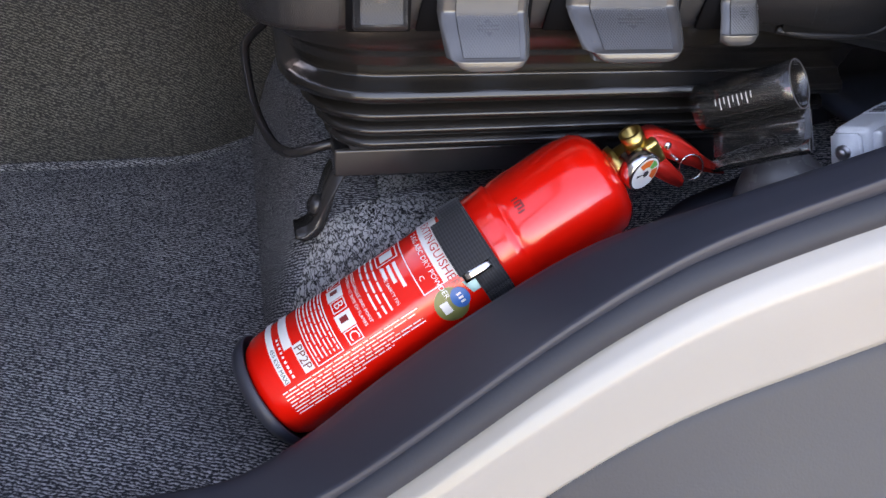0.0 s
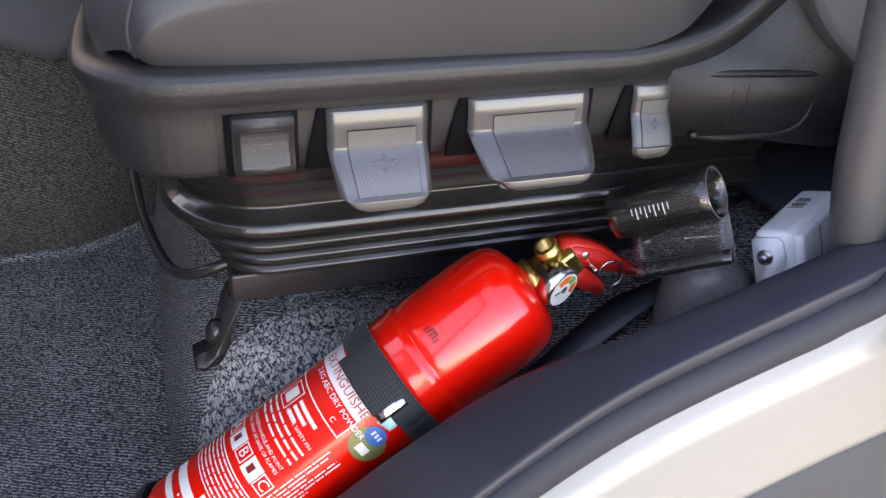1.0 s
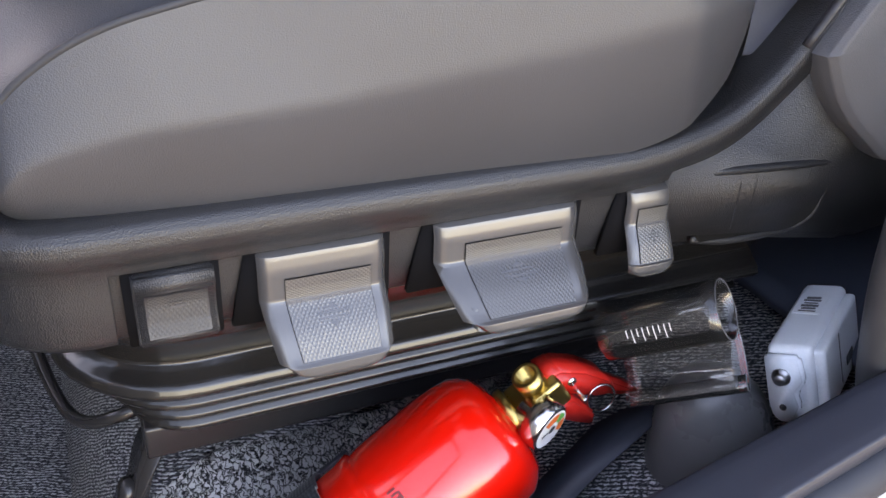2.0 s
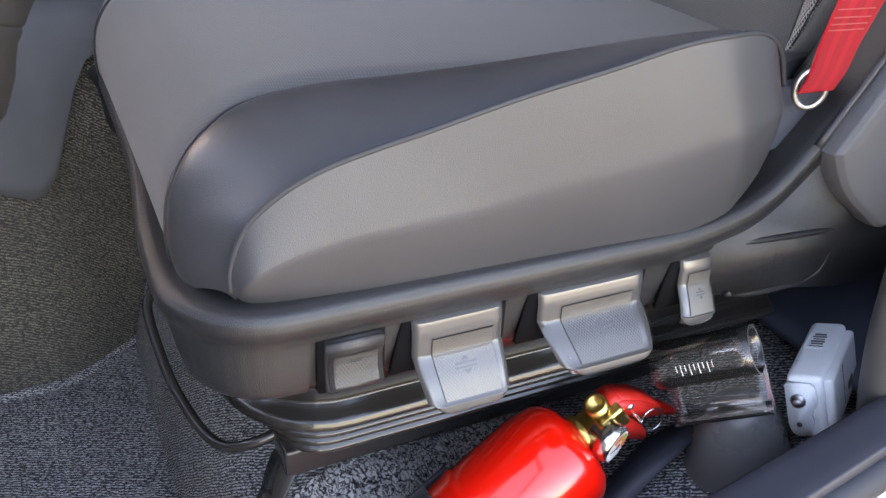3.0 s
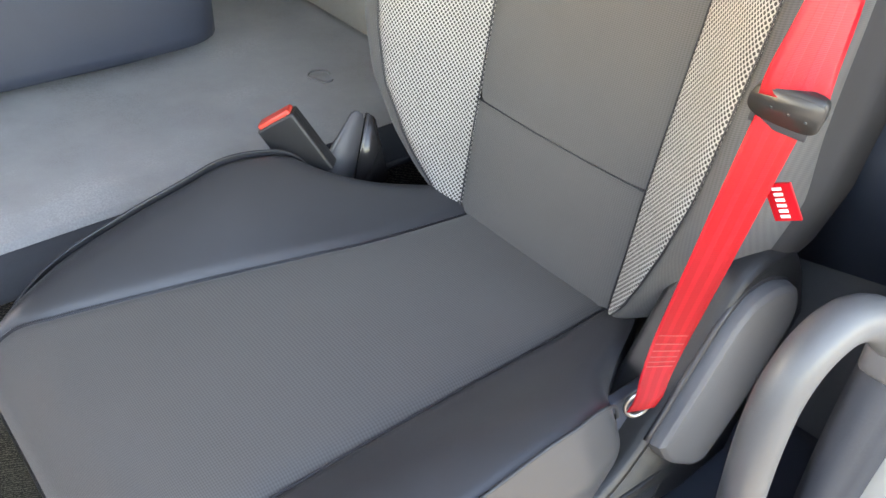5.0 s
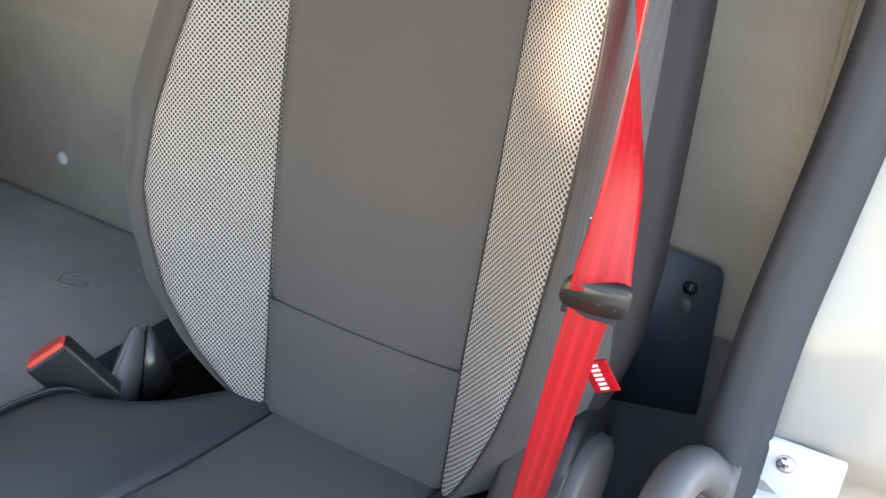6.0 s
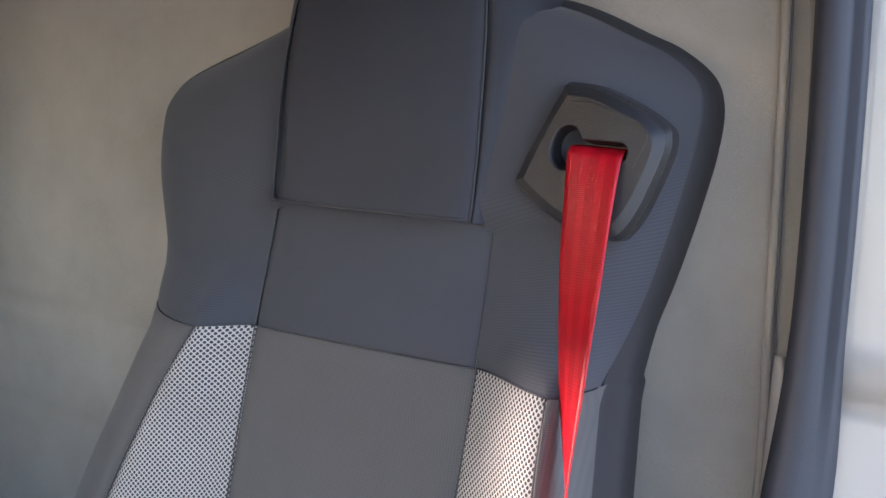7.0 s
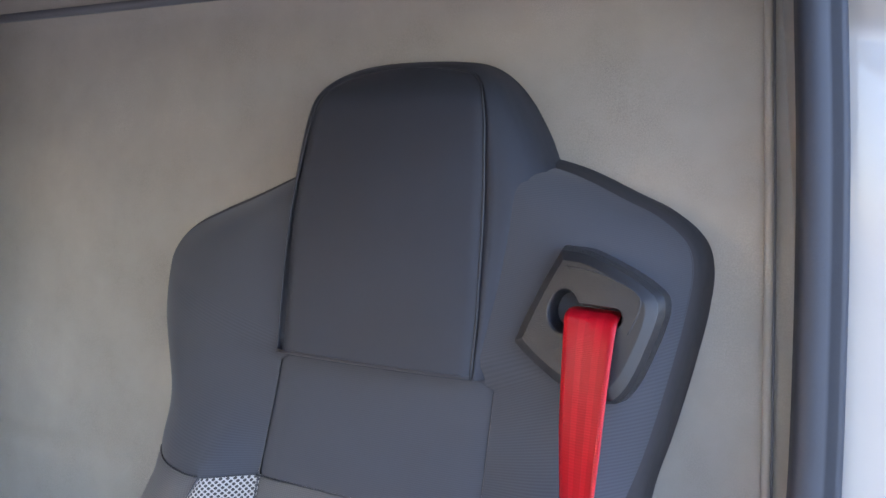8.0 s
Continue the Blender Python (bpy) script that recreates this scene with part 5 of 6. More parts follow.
EM = Matrix.Translation(EA) @ Matrix((n0, b0, ax)).transposed().to_4x4()
EL = (EB - EA).length
ext = thing("fire_extinguisher", "red powder fire extinguisher with white printed label, strapped beside the seat", "fire extinguisher")
ext.matrix_world = EM


def epart(name, bm, material, label="", parent=None):
    return part(name, bm, material, parent or ext, label)


prof = [(0.0, 0.004), (0.034, 0.002), (0.041, 0.0), (ER - 0.003, 0.004), (ER - 0.0005, 0.012), (ER, 0.02), (ER, 0.232), (ER + 0.0008, 0.238), (ER + 0.0012, 0.2425), (ER - 0.0010, 0.2440), (ER - 0.0012, 0.2455), (ER - 0.0004, 0.2475), (ER, 0.252), (ER, EL - 0.022),
        (ER - 0.001, EL - 0.012), (ER - 0.0035, EL), (ER - 0.0075, EL + 0.006), (0.036, EL + 0.011), (0.027, EL + 0.0145), (0.019, EL + 0.016), (0.0175, EL + 0.02), (0.0, EL + 0.021)]
cyl = epart("cylinder", lathe(prof, 64), RED_PAINT)


def curved(name, th0, th1, z0, z1, material, lift=0.0003, parent=None, n=8):
    def fn(u, v):
        a = radians(lerp(th0, th1, u))
        r = ER + lift
        return (r * math.cos(a), r * math.sin(a), lerp(z0, z1, v))
    return put(name, grid(name, fn, n, 1, uv=lambda u, v: (u * radians(abs(th1 - th0)) * ER, v * (z1 - z0))), material, parent or cyl)


def letters(words, size, th, z, material, lift=0.0006, along=False):
    """Print bent round the cylinder: it reads round it, or along it."""
    me = text_mesh(words, size)
    for v in me.vertices:
        s, h = (v.co.x, v.co.y) if not along else (-v.co.y, v.co.x)
        a = radians(th) + s / ER
        v.co = ((ER + lift) * math.cos(a), (ER + lift) * math.sin(a), z + h)
    return put("lettering", me, material, cyl)


def frame_lines(th0, th1, z0, z1, w=0.0009):
    d = math.degrees(w / ER)
    for a, b, c, e in ((th0, th1, z0, z0 + w), (th0, th1, z1 - w, z1), (th0, th0 + d, z0, z1), (th1 - d, th1, z0, z1)):
        curved("label_rule", a, b, c, e, WHITE_INK, 0.0004)


rnd = random.Random(4)
curved("label_strip", -118, -33, 0.0265, 0.0325, WHITE_INK)
letters("450 KW MAXI", 0.0052, -52, 0.0295, BLACK_INK)
curved("brand_bar", -112, -62, 0.0395, 0.0475, WHITE_INK)
for k in range(9):
    curved("print_bar", -78 + k * 5, -76 + k * 5 + rnd.random() * 1.5, 0.0355, 0.0375, WHITE_INK, n=2)
curved("label_strip", -62, -32, 0.0465, 0.0555, WHITE_INK)
letters("PP2P", 0.0105, -47, 0.051, DARK_RED, 0.0009)
frame_lines(-116, -31, 0.058, 0.083)
for k in range(6):
    z = 0.0605 + k * 0.0037
    a = -112
    while a < -38:
        b = a + 5 + rnd.random() * 11
        curved("print_bar", a, min(b, -35), z + 0.0003, z + 0.0015, WHITE_INK, n=3)
        a = b + 1.6
for th, letter in ((-86, "B"), (-52, "C"), (-120, "A")):
    curved("pictogram", th - 11, th + 6, 0.0885, 0.103, WHITE_INK)
    curved("flame_mark", th - 7, th - 1, 0.092, 0.099, DARK_RED, 0.0006, n=3)
    frame_lines(th + 7, th + 21, 0.0895, 0.1025)
    letters(letter, 0.012, th + 14, 0.096, WHITE_INK)
letters("SQUEEZE HANDLE AND POINT", 0.0040, -72, 0.1142, WHITE_INK)
letters("THE SPRAY AT BASE OF FLAMES", 0.0040, -72, 0.1092, WHITE_INK)
letters("REMOVE SAFETY PIN", 0.0040, -60, 0.1395, WHITE_INK)
for z in (0.1315, 0.126, 0.1205):
    a = -112
    while a < -42:
        b = a + 6 + rnd.random() * 14
        curved("print_bar", a, min(b, -38), z + 0.0005, z + 0.0022, WHITE_INK, n=3)
        a = b + 2.2
frame_lines(-105, -84, 0.137, 0.157)
curved("pictogram", -101, -88, 0.141, 0.153, WHITE_INK)
for k in range(3):
    curved("print_bar", -80, -50 - 8 * k, 0.150 - 0.0055 * k, 0.153 - 0.0055 * k, WHITE_INK, n=5)
curved("label_strip", -122, -33, 0.1795, 0.1965, WHITE_INK, 0.0003, n=14)
letters("EXTINGUISHER", 0.0105, -66, 0.186, RED_PLASTIC)
frame_lines(-120, -33, 0.160, 0.1795)
letters("2 KG ABC DRY POWDER", 0.0062, -60, 0.1745, WHITE_INK)
letters("C", 0.006, -48, 0.1655, WHITE_INK)
for r in range(8):
    th = -28 + r * 3.6
    z = 0.021 + 0.001 * (r % 2)
    stop = (0.150, 0.146, 0.125, 0.149, 0.150, 0.118, 0.09, 0.072)[r]
    while z < stop:
        e = z + 0.004 + rnd.random() * 0.012
        curved("print_bar", th + 0.2, th + 1.35, z, min(e, stop), WHITE_INK, n=2)
        z = e + 0.0014
def badge(th, z, rt, rz, material, lift, n=28):
    def fn(u, v):
        a = radians(th) + v * rt * math.cos(6.2832 * u) / ER
        return ((ER + lift) * math.cos(a), (ER + lift) * math.sin(a), z + v * rz * math.sin(6.2832 * u))
    put("badge", grid("badge", fn, n, 4, close_u=True), material, cyl)
badge(-12, 0.174, 0.015, 0.0135, OLIVE_INK, 0.0004)
badge(-14, 0.183, 0.009, 0.0075, BLUE_INK, 0.0008)
curved("badge_window", -18, -6, 0.1655, 0.1725, WHITE_INK, 0.0008)
for k in range(3):
    curved("badge_mark", -19 + k * 4, -16.8 + k * 4, 0.1815, 0.1855, WHITE_INK, 0.0012, n=2)
# darker red bars stand for the shade of embossed letters
curved("emboss_mark", -60, -52, 0.262, 0.2635, DARK_RED, 0.0004)
for k in range(5):
    curved("emboss_mark", -64 + k * 3.4, -62.4 + k * 3.4, 0.2565 + 0.001 * (k % 2), 0.262, DARK_RED, 0.0004, n=2)


def strap_fn(u, v):
    a = 6.2832 * u
    r = ER + 0.0018 + (0.004 if -1.0 < ((a + 3.1416) % 6.2832) - 3.1416 + 0.75 < 0.5 else 0.0)
    return (r * math.cos(a), r * math.sin(a), 0.198 + 0.022 * v + 0.004 * math.cos(a + 0.6))


st = put("strap", grid("strap", strap_fn, 72, 4, close_u=True, uv=lambda u, v: (u * 0.33, v * 0.022)), STRAP, ext, "black woven strap")
solid(st, 0.002, 1.0)
fl = put("strap_flap", grid("strap_flap", lambda u, v: ((ER + 0.0075) * math.cos(radians(lerp(-82, -30, u))), (ER + 0.0075) * math.sin(radians(lerp(-82, -30, u))), lerp(0.192, 0.222, v)), 14, 4, uv=lambda u, v: (u * 0.05, v * 0.03)), STRAP, ext)
solid(fl, 0.003, 0.0)
rounded(fl, 0.004, 3)
bk = put("strap_buckle", grid("strap_buckle", lambda u, v: ((ER + 0.0085) * math.cos(radians(lerp(-31, -24, u))), (ER + 0.0085) * math.sin(radians(lerp(-31, -24, u))), lerp(0.194, 0.218, v)), 3, 3), CHROME, ext, "steel strap buckle")
solid(bk, 0.0025, 0.0)
cl = put("strap_clip", grid("strap_clip", lambda u, v: ((ER + 0.006) * math.cos(radians(lerp(-26, -14, u))), (ER + 0.006) * math.sin(radians(lerp(-26, -14, u))), lerp(0.1915, 0.2035, v + 0.25 * u)), 4, 3), TURQUOISE, ext, "pale turquoise security clip")
solid(cl, 0.001, 0.0)
VZ = EL + 0.019
epart("neck_ring", lathe([(0.0, VZ - 0.004), (0.0185, VZ - 0.004), (0.0195, VZ), (0.0195, VZ + 0.003), (0.0165, VZ + 0.004), (0.0, VZ + 0.004)], 32), BRASS)
epart("valve_body", box((0.026, 0.022, 0.034), (0, 0, VZ + 0.020), bevel=0.004), BRASS, "brass valve body")
epart("valve_port", lathe([(0.0, 0.0), (0.0095, 0.0), (0.0095, 0.016), (0.0065, 0.016), (0.006, 0.008), (0.0, 0.008)], 20, Matrix.Translation((0.002, -0.008, VZ + 0.022)) @ pose(0, 0, 0, 90, 0, 0)), BRASS)
GM = Matrix.Translation((0.0125, -0.009, VZ + 0.009)) @ Vector((0.90, 0.36, 0.22)).to_track_quat("Z", "Y").to_matrix().to_4x4()
g = epart("gauge", lathe([(0.0, -0.004), (0.008, -0.004), (0.008, 0.004), (0.016, 0.006), (0.0165, 0.018), (0.0145, 0.019), (0.0, 0.0185)], 32, GM), CHROME, "round pressure gauge")
def disc(name, r0, r1, a0, a1, z, material, n=16):
    return put(name, grid(name, lambda u, v: tuple(GM @ Vector((lerp(r0, r1, v) * math.cos(lerp(a0, a1, u)), lerp(r0, r1, v) * math.sin(lerp(a0, a1, u)), z))), n, 2), material, g)
disc("dial", 0.0, 0.0142, 0, 6.2832, 0.0192, WHITE_INK, 28)
disc("dial_mark", 0.006, 0.0125, 0.3, 1.2, 0.0196, ORANGE_INK)
disc("dial_mark", 0.006, 0.0125, 1.35, 2.0, 0.0196, GREEN_INK)
disc("dial_mark", 0.006, 0.0125, 2.1, 3.3, 0.0196, ORANGE_INK)
disc("dial_mark", 0.0, 0.003, 0, 6.2832, 0.0197, BLACK_INK)
disc("needle", 0.002, 0.010, 4.0, 4.25, 0.0197, BLACK_INK, 3)
# carrying handle and squeeze lever, pressed from sheet
BZ = Matrix(((0, 0, 1, 0), (1, 0, 0, 0), (0, 1, 0, VZ), (0, 0, 0, 1)))
for name, outline, x0_, deep, label in (("squeeze_lever", [(-0.013, 0.029), (-0.009, 0.042), (0.008, 0.055), (0.030, 0.065), (0.043, 0.063), (0.036, 0.052), (0.018, 0.040), (0.002, 0.029)], -0.018, 0.024, "red squeeze lever"),
                                        ("carry_handle", [(0.002, 0.017), (0.0, 0.028), (0.016, 0.038), (0.038, 0.043), (0.046, 0.037), (0.034, 0.029), (0.018, 0.021)], -0.006, 0.018, "red carrying handle"),
                                        ("lever_tail", [(0.026, 0.061), (0.034, 0.050), (0.056, 0.064), (0.068, 0.078), (0.056, 0.074)], -0.014, 0.014, "red lever end")):
    epart(name, slab(outline, deep, Matrix.Translation((x0_, 0, 0)) @ BZ, 0.0022, 3), RED_PLASTIC, label)
epart("rivet", lathe([(0.0, 0.0), (0.0035, 0.0), (0.003, 0.0015), (0.0, 0.002)], 14, Matrix.Translation((0.0058, 0.004, VZ + 0.043)) @ pose(0, 0, 0, 0, 90, 0)), CHROME)
put("seal_ring", sweep("seal_ring", [(0.008, 0.034 + 0.012 * math.cos(a), VZ + 0.052 + 0.010 * math.sin(a)) for a in np.linspace(0, 6.2832, 29)], circle(0.0008, 6), up=(1, 0, 0), caps=False), CHROME, ext, "thin steel pull ring")
epart("safety_pin", box((0.034, 0.003, 0.003), (0.002, 0.012, VZ + 0.042), bevel=0.001), CHROME)

holder = thing("extinguisher_holder", "black moulded plastic holder under the fire extinguisher", "holder")
holder.matrix_world = EM


def cradle(u, v):
    a = radians(lerp(52, 205, u))
    r = ER + 0.003
    return (r * math.cos(a), r * math.sin(a), lerp(-0.012, 0.24, v))


cr = put("cradle", grid("cradle", cradle, 30, 20), SILL_PLASTIC, holder)
solid(cr, 0.004, 1.0)
part("foot_cup", lathe([(0.0, -0.010), (0.040, -0.010), (0.0485, -0.008), (0.0525, -0.002), (0.0525, 0.004), (0.0505, 0.005), (0.0495, 0.0), (0.041, -0.004), (0.0, -0.005)], 48), SILL_PLASTIC, holder, "black rubber foot cup")
wing = part("wing", slab([(0.29, 0.028), (0.33, 0.030), (0.368, 0.040), (0.418, 0.046), (0.430, 0.065), (0.39, 0.075), (0.30, 0.055)], 0.004, None, 0.001), SILL_PLASTIC, None)
wing.data.transform(Matrix(((1, 0, 0, 0), (0, 1, 0, 0), (0.60, 0, 1, -0.075), (0, 0, 0, 1))))
wing.parent = holder
wing.matrix_parent_inverse = EM.inverted()

# ---- curled clear plastic sheet and white control box on the ramp ----
curl = thing("plastic_curl", "curled sheet of clear plastic lying behind the extinguisher valve", "plastic sheet")
RE, LE = np.array([0.427, 0.018, 0.287]), np.array([0.382, 0.068, 0.248])
axv = (RE - LE) / np.linalg.norm(RE - LE)
upv = np.array([0, 0, 1.0]) - axv * axv[2]
upv /= np.linalg.norm(upv)
sdv = np.cross(axv, upv)
prof9 = [(0.010, -0.040), (0.0145, -0.0435), (0.0165, -0.0475), (0.013, -0.0505), (0.008, -0.047), (0.0, -0.036), (-0.006, -0.025)] + [(0.0187 * math.cos(a), 0.0187 * math.sin(a)) for a in np.linspace(radians(243), radians(-105), 44)]


def curl_fn(u, v):
    a, b = prof9[round(u * (len(prof9) - 1))]
    p = lerp(LE, RE, v) + sdv * a + upv * b
    return tuple(p)


for k in range(9):
    p = lerp(LE, RE, 0.26 + 0.045 * k)
    a0, a1 = radians(22), radians(22 - (26 if k % 2 else 15))
    put("printed_mark", grid("printed_mark", lambda u, v, p=p, a0=a0, a1=a1: tuple(p + axv * (u - 0.5) * 0.0006 + (0.0194) * (sdv * math.cos(lerp(a0, a1, v)) + upv * math.sin(lerp(a0, a1, v)))), 1, 5), WHITE_INK, curl)
cs = put("sheet", grid("sheet", curl_fn, len(prof9) - 1, 8), GLASSY, curl)
solid(cs, 0.0007, 0.0)
put("sheet_rim", sweep("sheet_rim", [tuple(RE + sdv * a + upv * b) for a, b in prof9], circle(0.0004, 6), up=tuple(axv)), TRIM_GREY, curl, "pale cut edge of the sheet")

ctl = thing("control_box", "pale grey plastic control box bolted to the ramp", "control box")
cd_ = Vector((0.85, 0.53, 0.0)).normalized()
cw_ = Vector((0.50, -0.80, 0.33)).normalized()
ch_ = cw_.cross(cd_)
CM = Matrix.Translation(Vector((0.466, 0.017, 0.251)) + cd_ * 0.048 + cw_ * 0.014 - ch_ * 0.028) @ Matrix((cw_, cd_, ch_)).transposed().to_4x4()
ctl.matrix_world = CM
part("body", box((0.028, 0.096, 0.056), (0, 0, 0), bevel=0.006), BOX_PLASTIC, ctl)
part("lid", box((0.008, 0.086, 0.046), (0.0165, 0.0, 0.001), bevel=0.0035), BOX_PLASTIC, ctl)
part("ear", slab([(-0.018, 0.024), (0.004, 0.024), (0.006, 0.006), (0.0, -0.002), (0.002, -0.012), (-0.004, -0.024), (-0.014, -0.024), (-0.018, -0.016)], 0.007, Matrix.Translation((0.004, -0.047, 0)) @ XZ, 0.002), BOX_PLASTIC, ctl)
part("bolt", lathe([(0.0, 0.0), (0.0060, 0.0), (0.0060, 0.001), (0.0042, 0.0012), (0.0042, 0.0045), (0.003, 0.006), (0.0, 0.006)], 12, pose(-0.004, -0.054, 0.010, 90, 0, 0)), RING_STEEL, ctl)
part("screw_hole", lathe([(0.0, 0.0), (0.0022, 0.0), (0.0022, 0.0006), (0.0, 0.0006)], 12, pose(-0.005, -0.0542, -0.012, 90, 0, 0)), BLACK_INK, ctl)
part("sticker", box((0.018, 0.026, 0.0006), (-0.001, 0.012, 0.0284)), BOX_PLASTIC, ctl)
for k in range(6):
    part("sticker_bar", box((0.011 - 0.002 * (k % 2), 0.0012 + 0.0008 * (k % 3), 0.0004), (-0.001, 0.002 + 0.004 * k, 0.0289)), TRIM_GREY, ctl)
part("sticker", box((0.0006, 0.016, 0.006), (0.0208, 0.012, -0.008)), BLACK_INK, ctl)
part("lid_groove", box((0.0006, 0.0010, 0.036), (0.0206, -0.010, 0.002)), TRIM_GREY, ctl)

# ---- grab handle ----
gh = thing("grab_handle", "grey tubular grab handle beside the door opening", "grab handle")
line = smooth_line([(0.535, -0.030, 0.215), (0.510, -0.038, 0.262), (0.487, -0.045, 0.325), (0.476, -0.049, 0.381), (0.466, -0.05, 0.462), (0.463, -0.05, 0.525), (0.470, -0.05, 0.572), (0.490, -0.052, 0.604), (0.522, -0.056, 0.618), (0.556, -0.064, 0.610), (0.582, -0.074, 0.585)], 60)
put("tube", sweep("tube", line, circle(0.0185, 20), up=(0, 1, 0)), HANDLE_GREY, gh)

part("foot", box((0.05, 0.03, 0.03), (0.54, -0.033, 0.212), pose(0, 0, 0, 0, 40, 0), bevel=0.006), HANDLE_GREY, gh)
part("upper_mount", box((0.05, 0.034, 0.05), (0.592, -0.076, 0.572), bevel=0.01), TRIM_GREY, gh)

# ---- pillar lower trim and dark plate ----
def lower_trim(u, v):
    z = lerp(0.24, 0.70, v)
    sz = [q[2] for q in SEAL_REAR]
    p = [float(np.interp(z, sz, [q[c] for q in SEAL_REAR])) for c in (0, 1)]
    a = np.array([p[0] + 0.004, p[1] + 0.018, z])
    yc = lerp(-0.02, -0.084, ease((z - 0.42) / 0.2))
    c = np.array([0.784, yc, z])
    b = np.array([lerp(a[0], c[0], 0.4), lerp(-0.045, -0.082, ease((z - 0.42) / 0.2)), z])
    return tuple((1 - u) ** 2 * a + 2 * u * (1 - u) * b + u * u * c)
lt = put("pillar_lower_trim", grid("pillar_lower_trim", lower_trim, 16, 40), TRIM_GREY)
tagged(lt, "grey grained plastic trim low on the door pillar", "trim", kind="structure")
wl = put("wall_rear_low", grid("wall_rear_low", lambda u, v: (0.783, lerp(-0.06, 0.75, u), lerp(-0.1, 0.60, v)), 6, 6), TRIM_GREY)
tagged(wl, "black plastic lining low on the rear wall", "wall", kind="structure")
plate = thing("cover_plate", "dark navy cover plate screwed to the rear wall", "cover plate")
part("plate", slab([(-0.016, 0.50), (0.12, 0.47), (0.14, 0.70), (0.066, 0.690), (-0.006, 0.682), (-0.012, 0.672)], 0.004, Matrix.Translation((0.774, 0, 0)) @ Matrix(((0, 0, 1, 0), (1, 0, 0, 0), (0, 1, 0, 0), (0, 0, 0, 1))), 0.001), NAVY, plate)
part("screw", lathe([(0.0, 0.0), (0.008, 0.0), (0.007, 0.004), (0.0, 0.006)], 16, pose(0.773, 0.018, 0.652, 0, -90, 0)), STEEL_BLACK, plate)
part("worn_spot", lathe([(0.0, 0.0), (0.009, 0.0), (0.009, 0.0008), (0.0, 0.0008)], 16, pose(0.7735, 0.022, 0.630, 0, -90, 0)), TRIM_GREY, plate)

striker = thing("door_striker", "pale grey door striker plate on the white jamb", "door striker")
part("plate", box((0.010, 0.075, 0.06), (0.622, -0.132, 0.588), bevel=0.004), BOX_PLASTIC, striker)
part("screw", lathe([(0.0, 0.0), (0.009, 0.0), (0.0075, 0.004), (0.0, 0.005)], 16, pose(0.617, -0.124, 0.600, 0, -90, 0)), CHROME, striker)
part("latch_post", box((0.016, 0.06, 0.010), (0.612, -0.135, 0.560), bevel=0.003), BOX_PLASTIC, striker)

# ---- gear console ----
con = thing("gear_console", "dark grey gear lever console beside the engine tunnel", "gear console")
def console(u, v):
    a = 6.2832 * u
    k = [(0.0, 0.0, 0.285), (0.60, 0.70, 0.287), (0.80, 0.90, 0.300), (0.90, 0.97, 0.33), (0.96, 1.0, 0.38), (0.985, 1.0, 0.430), (0.975, 0.99, 0.4335), (0.985, 1.0, 0.437), (1.0, 1.0, 0.475), (0.985, 0.985, 0.4785), (0.99, 0.99, 0.482), (0.95, 0.94, 0.510), (0.80, 0.78, 0.522), (0.0, 0.0, 0.53)]
    q = v * (len(k) - 1)
    i = min(int(q), len(k) - 2)
    sx, sy, z = (lerp(k[i][c], k[i + 1][c], q - i) for c in (0, 1, 2))
    ca, sa = math.cos(a), math.sin(a)
    e = 0.6
    x = -0.215 + 0.215 * sx * math.copysign(abs(ca) ** e, ca)
    return (x, 0.79 + 0.165 * sy * math.copysign(abs(sa) ** e, sa), z - 0.38 * (x + 0.15))
put("housing", grid("housing", console, 64, 78, close_u=True), CONSOLE, con)
def boot_rib(u):
    """One line of the boot from the console's opening to the collar: a low puff, a tuck, a middle fold, a tuck, the column."""
    a = 6.2832 * u
    ca, sa = math.cos(a), math.sin(a)
    bx = -0.085 + 0.108 * math.copysign(abs(ca) ** 0.9, ca)
    by = 0.770 + (0.112 if sa > 0 else lerp(0.078, 0.146, ease((bx + 0.15) / 0.15))) * math.copysign(abs(sa) ** 0.9, sa)
    b = np.array([bx, by, 0.508 - 0.38 * (bx + 0.15) - 0.014 * ease((bx + 0.12) / 0.08)])
    c = np.array([0.022 + 0.029 * ca, 0.757 + 0.029 * sa, 0.0])
    low = ease((0.50 - ca) / 0.6)
    mid = ease((-0.28 - ca) / 0.4) * (0.85 + 0.15 * math.sin(5 * a))

    def at(k, z):
        p = b * (1 - k) + c * k
        return (p[0], p[1], z)

    def two(k0, k1, z0, z1, w):
        return at(lerp(k0, k1, w), lerp(z0, z1, w))
    h, f = b[2], lerp(0.62, 1.0, ease((0.1 - ca) / 0.7))
    return smooth_line([tuple(b), two(0.20, 0.0, lerp(h, 0.5, 0.2), h + 0.018 * f, low), two(0.42, 0.08, lerp(h, 0.5, 0.4), h + 0.036 * f, low), two(0.65, 0.30, lerp(h, 0.5, 0.6), h + 0.041 * f, low),
                        two(0.85, 0.62, lerp(h, 0.5, 0.8), h + 0.010 * f, low), two(0.97, 0.92, 0.492, max(0.452, h + 0.002), low), two(1.0, 0.62, 0.512, h + 0.034, mid), two(1.0, 0.30, 0.526, h + 0.052, mid),
                        two(1.0, 0.26, 0.540, h + 0.074, mid), two(1.0, 0.52, 0.553, h + 0.082, mid), two(1.0, 0.88, 0.564, h + 0.066, mid), two(1.0, 0.90, 0.575, 0.582, mid), two(1.0, 0.84, 0.588, 0.598, mid), at(1.0, 0.612), at(0.99, 0.628)], 141)


RIBS = [boot_rib(k / 96) for k in range(96)]


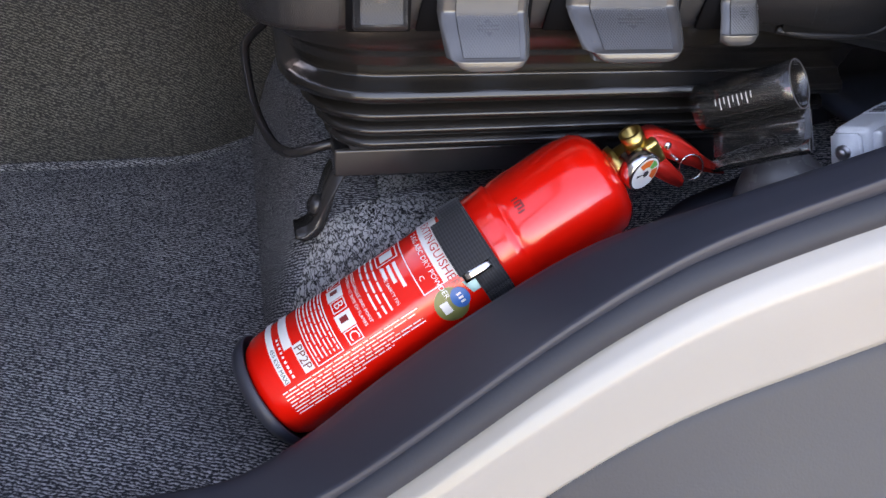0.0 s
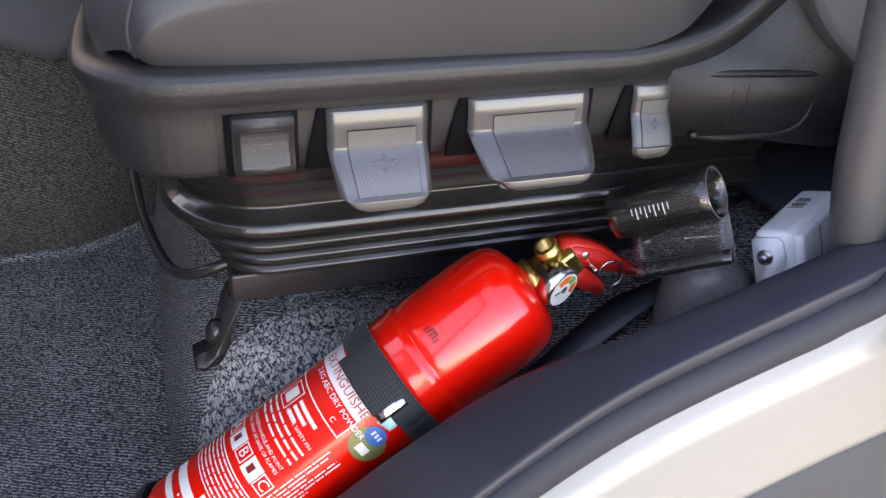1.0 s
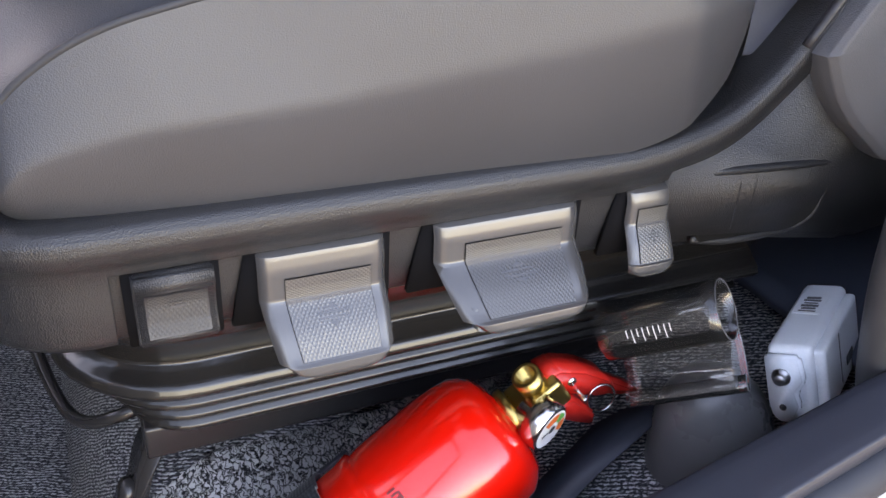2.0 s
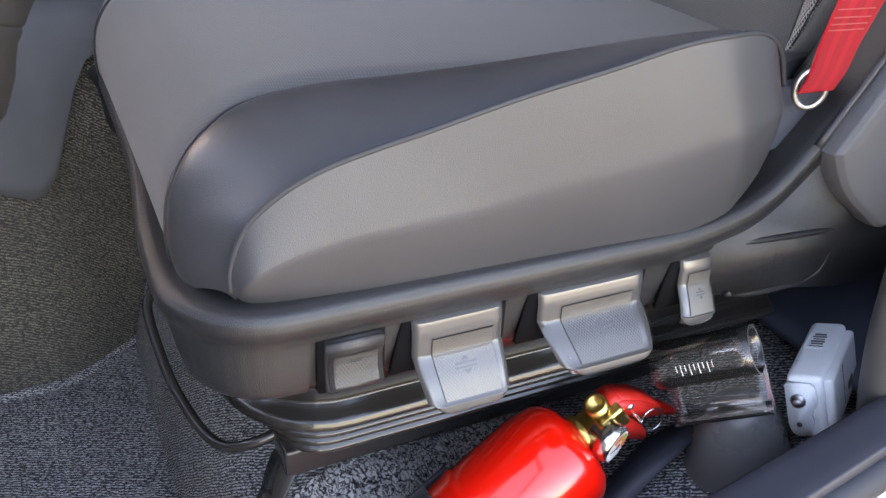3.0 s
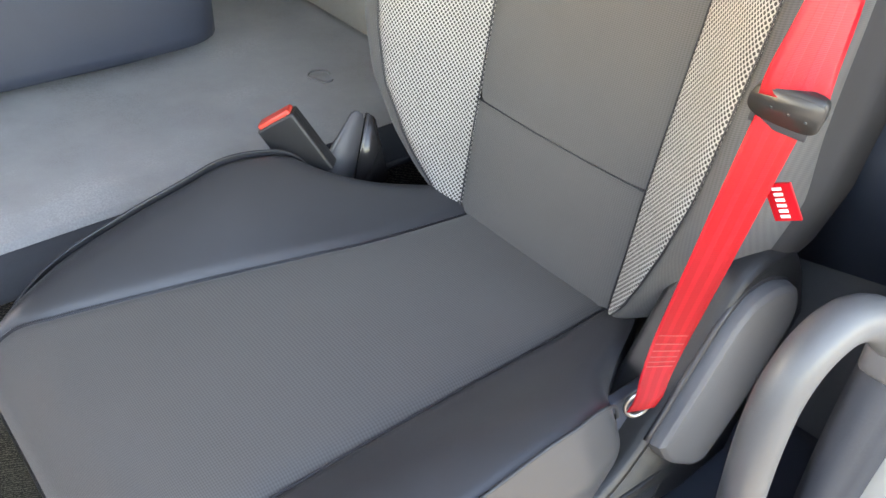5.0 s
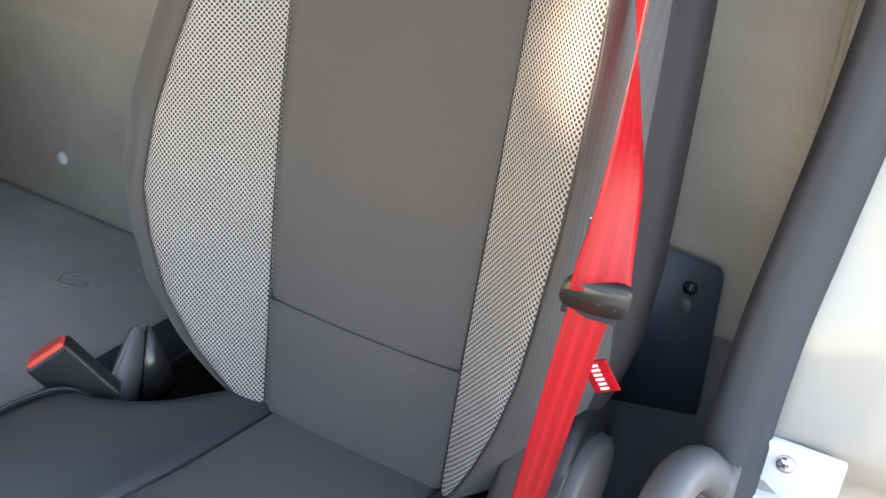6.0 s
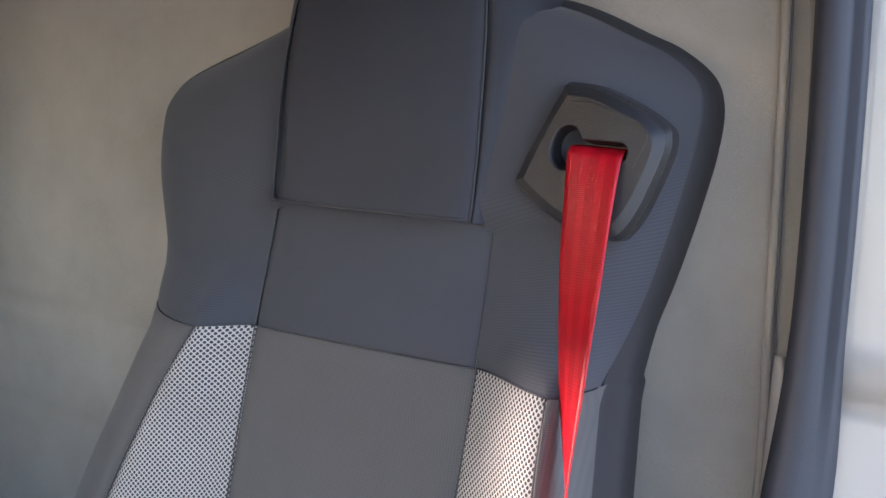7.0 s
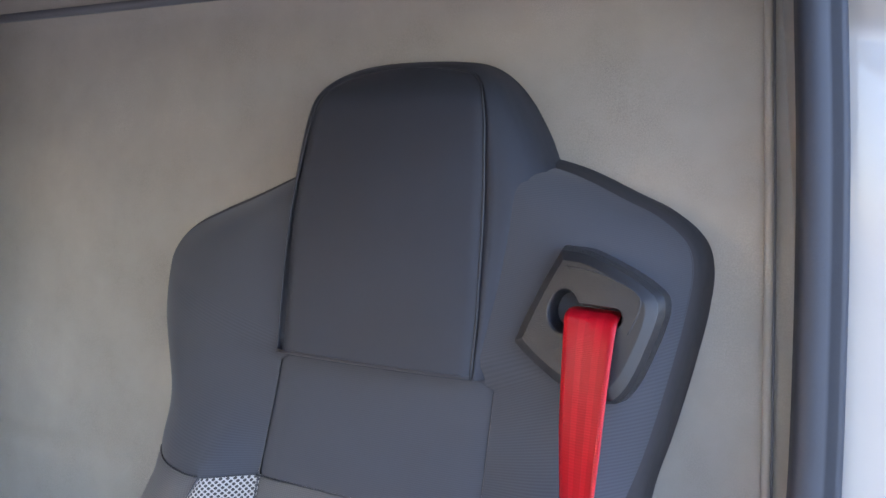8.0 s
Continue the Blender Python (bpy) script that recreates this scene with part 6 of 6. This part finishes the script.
def gaiter(u, v):
    x, y, z = RIBS[round(u * 96) % 96][round(v * 140)]
    w = 0.0018 * math.sin(37 * x + 61 * z + 3 * math.sin(29 * y)) * math.sin(3.1416 * v)
    return (x, y + w, z + w)


put("boot", grid("boot", gaiter, 96, 140, close_u=True), LEATHER_BOOT, con, "creased dark leather gear lever boot")
put("boot_seam", sweep("boot_seam", [(0.022 + 0.0295 * math.cos(a), 0.757 + 0.0295 * math.sin(a), 0.618 - 0.004 * math.cos(a)) for a in np.linspace(0, 6.2832, 33)], circle(0.0018, 8), caps=False), BLACK_INK, con)
part("lever_shaft", lathe([(0.0, 0.0), (0.0285, 0.0), (0.028, 0.1), (0.027, 0.2), (0.0, 0.21)], 24, pose(0.022, 0.757, 0.619, 0, 4, 0)), LEATHER_BOOT, con)
part("parking_brake_knob", lathe([(0.0, -0.04), (0.013, -0.04), (0.015, 0.0), (0.021, 0.008), (0.022, 0.022), (0.018, 0.028), (0.010, 0.029), (0.008, 0.020), (0.0, 0.020)], 24, pose(0.042, 0.760, 0.515, 0, 75, -25)), PLASTIC_SMOOTH, con)

glint = part("switch_panel", box((0.09, 0.05, 0.012), (-0.115, 0.93, 0.535), pose(0, 0, 0, -20, 0, 10), bevel=0.004), PLASTIC_SMOOTH, con, "dark switch panel behind the boot")
part("red_switch", box((0.016, 0.014, 0.006), (-0.085, 0.922, 0.546), pose(0, 0, 0, -20, 0, 10), bevel=0.002), RED_PLASTIC, glint)
part("chrome_rim", box((0.075, 0.004, 0.005), (-0.105, 0.905, 0.530), pose(0, 0, 0, -20, 0, 10), bevel=0.001), CHROME, glint)
roll = put("carpet_edge", sweep("carpet_edge", smooth_line([(-1.0, 0.610, -0.044), (-0.3, 0.610, -0.043), (-0.12, 0.612, -0.043), (-0.06, 0.616, -0.043), (-0.02, 0.636, -0.043), (0.03, 0.675, -0.043), (0.08, 0.695, -0.043), (0.4, 0.697, -0.043)], 60), circle(0.006, 8)), CARPET)
tagged(roll, "rolled edge where the floor carpet meets the tunnel", "floor", kind="structure")

# ---- passenger seat foot, far across the tunnel ----
ps = thing("passenger_seat", "dark blue cloth passenger seat base across the tunnel", "seat")
def pbase(u, v):
    a = 6.2832 * u
    ca, sa = math.cos(a), math.sin(a)
    r = 1.0 if 0.05 < v < 0.95 else 0.8
    wob = 1 + 0.03 * math.sin(5 * a)
    return (0.25 + 0.35 * r * wob * math.copysign(abs(ca) ** 0.5, ca), 1.30 + 0.30 * r * wob * math.copysign(abs(sa) ** 0.5, sa), 0.43 + 0.35 * v)
put("base", grid("base", pbase, 60, 20, close_u=True), NAVY, ps)
part("cushion", box((0.62, 0.52, 0.14), (0.22, 1.32, 0.84), bevel=0.05, segments=4), CLOTH, ps)
part("backrest", box((0.14, 0.5, 0.75), (0.62, 1.32, 1.2), pose(0, 0, 0, 0, 10, 0), bevel=0.05, segments=4), CLOTH, ps)
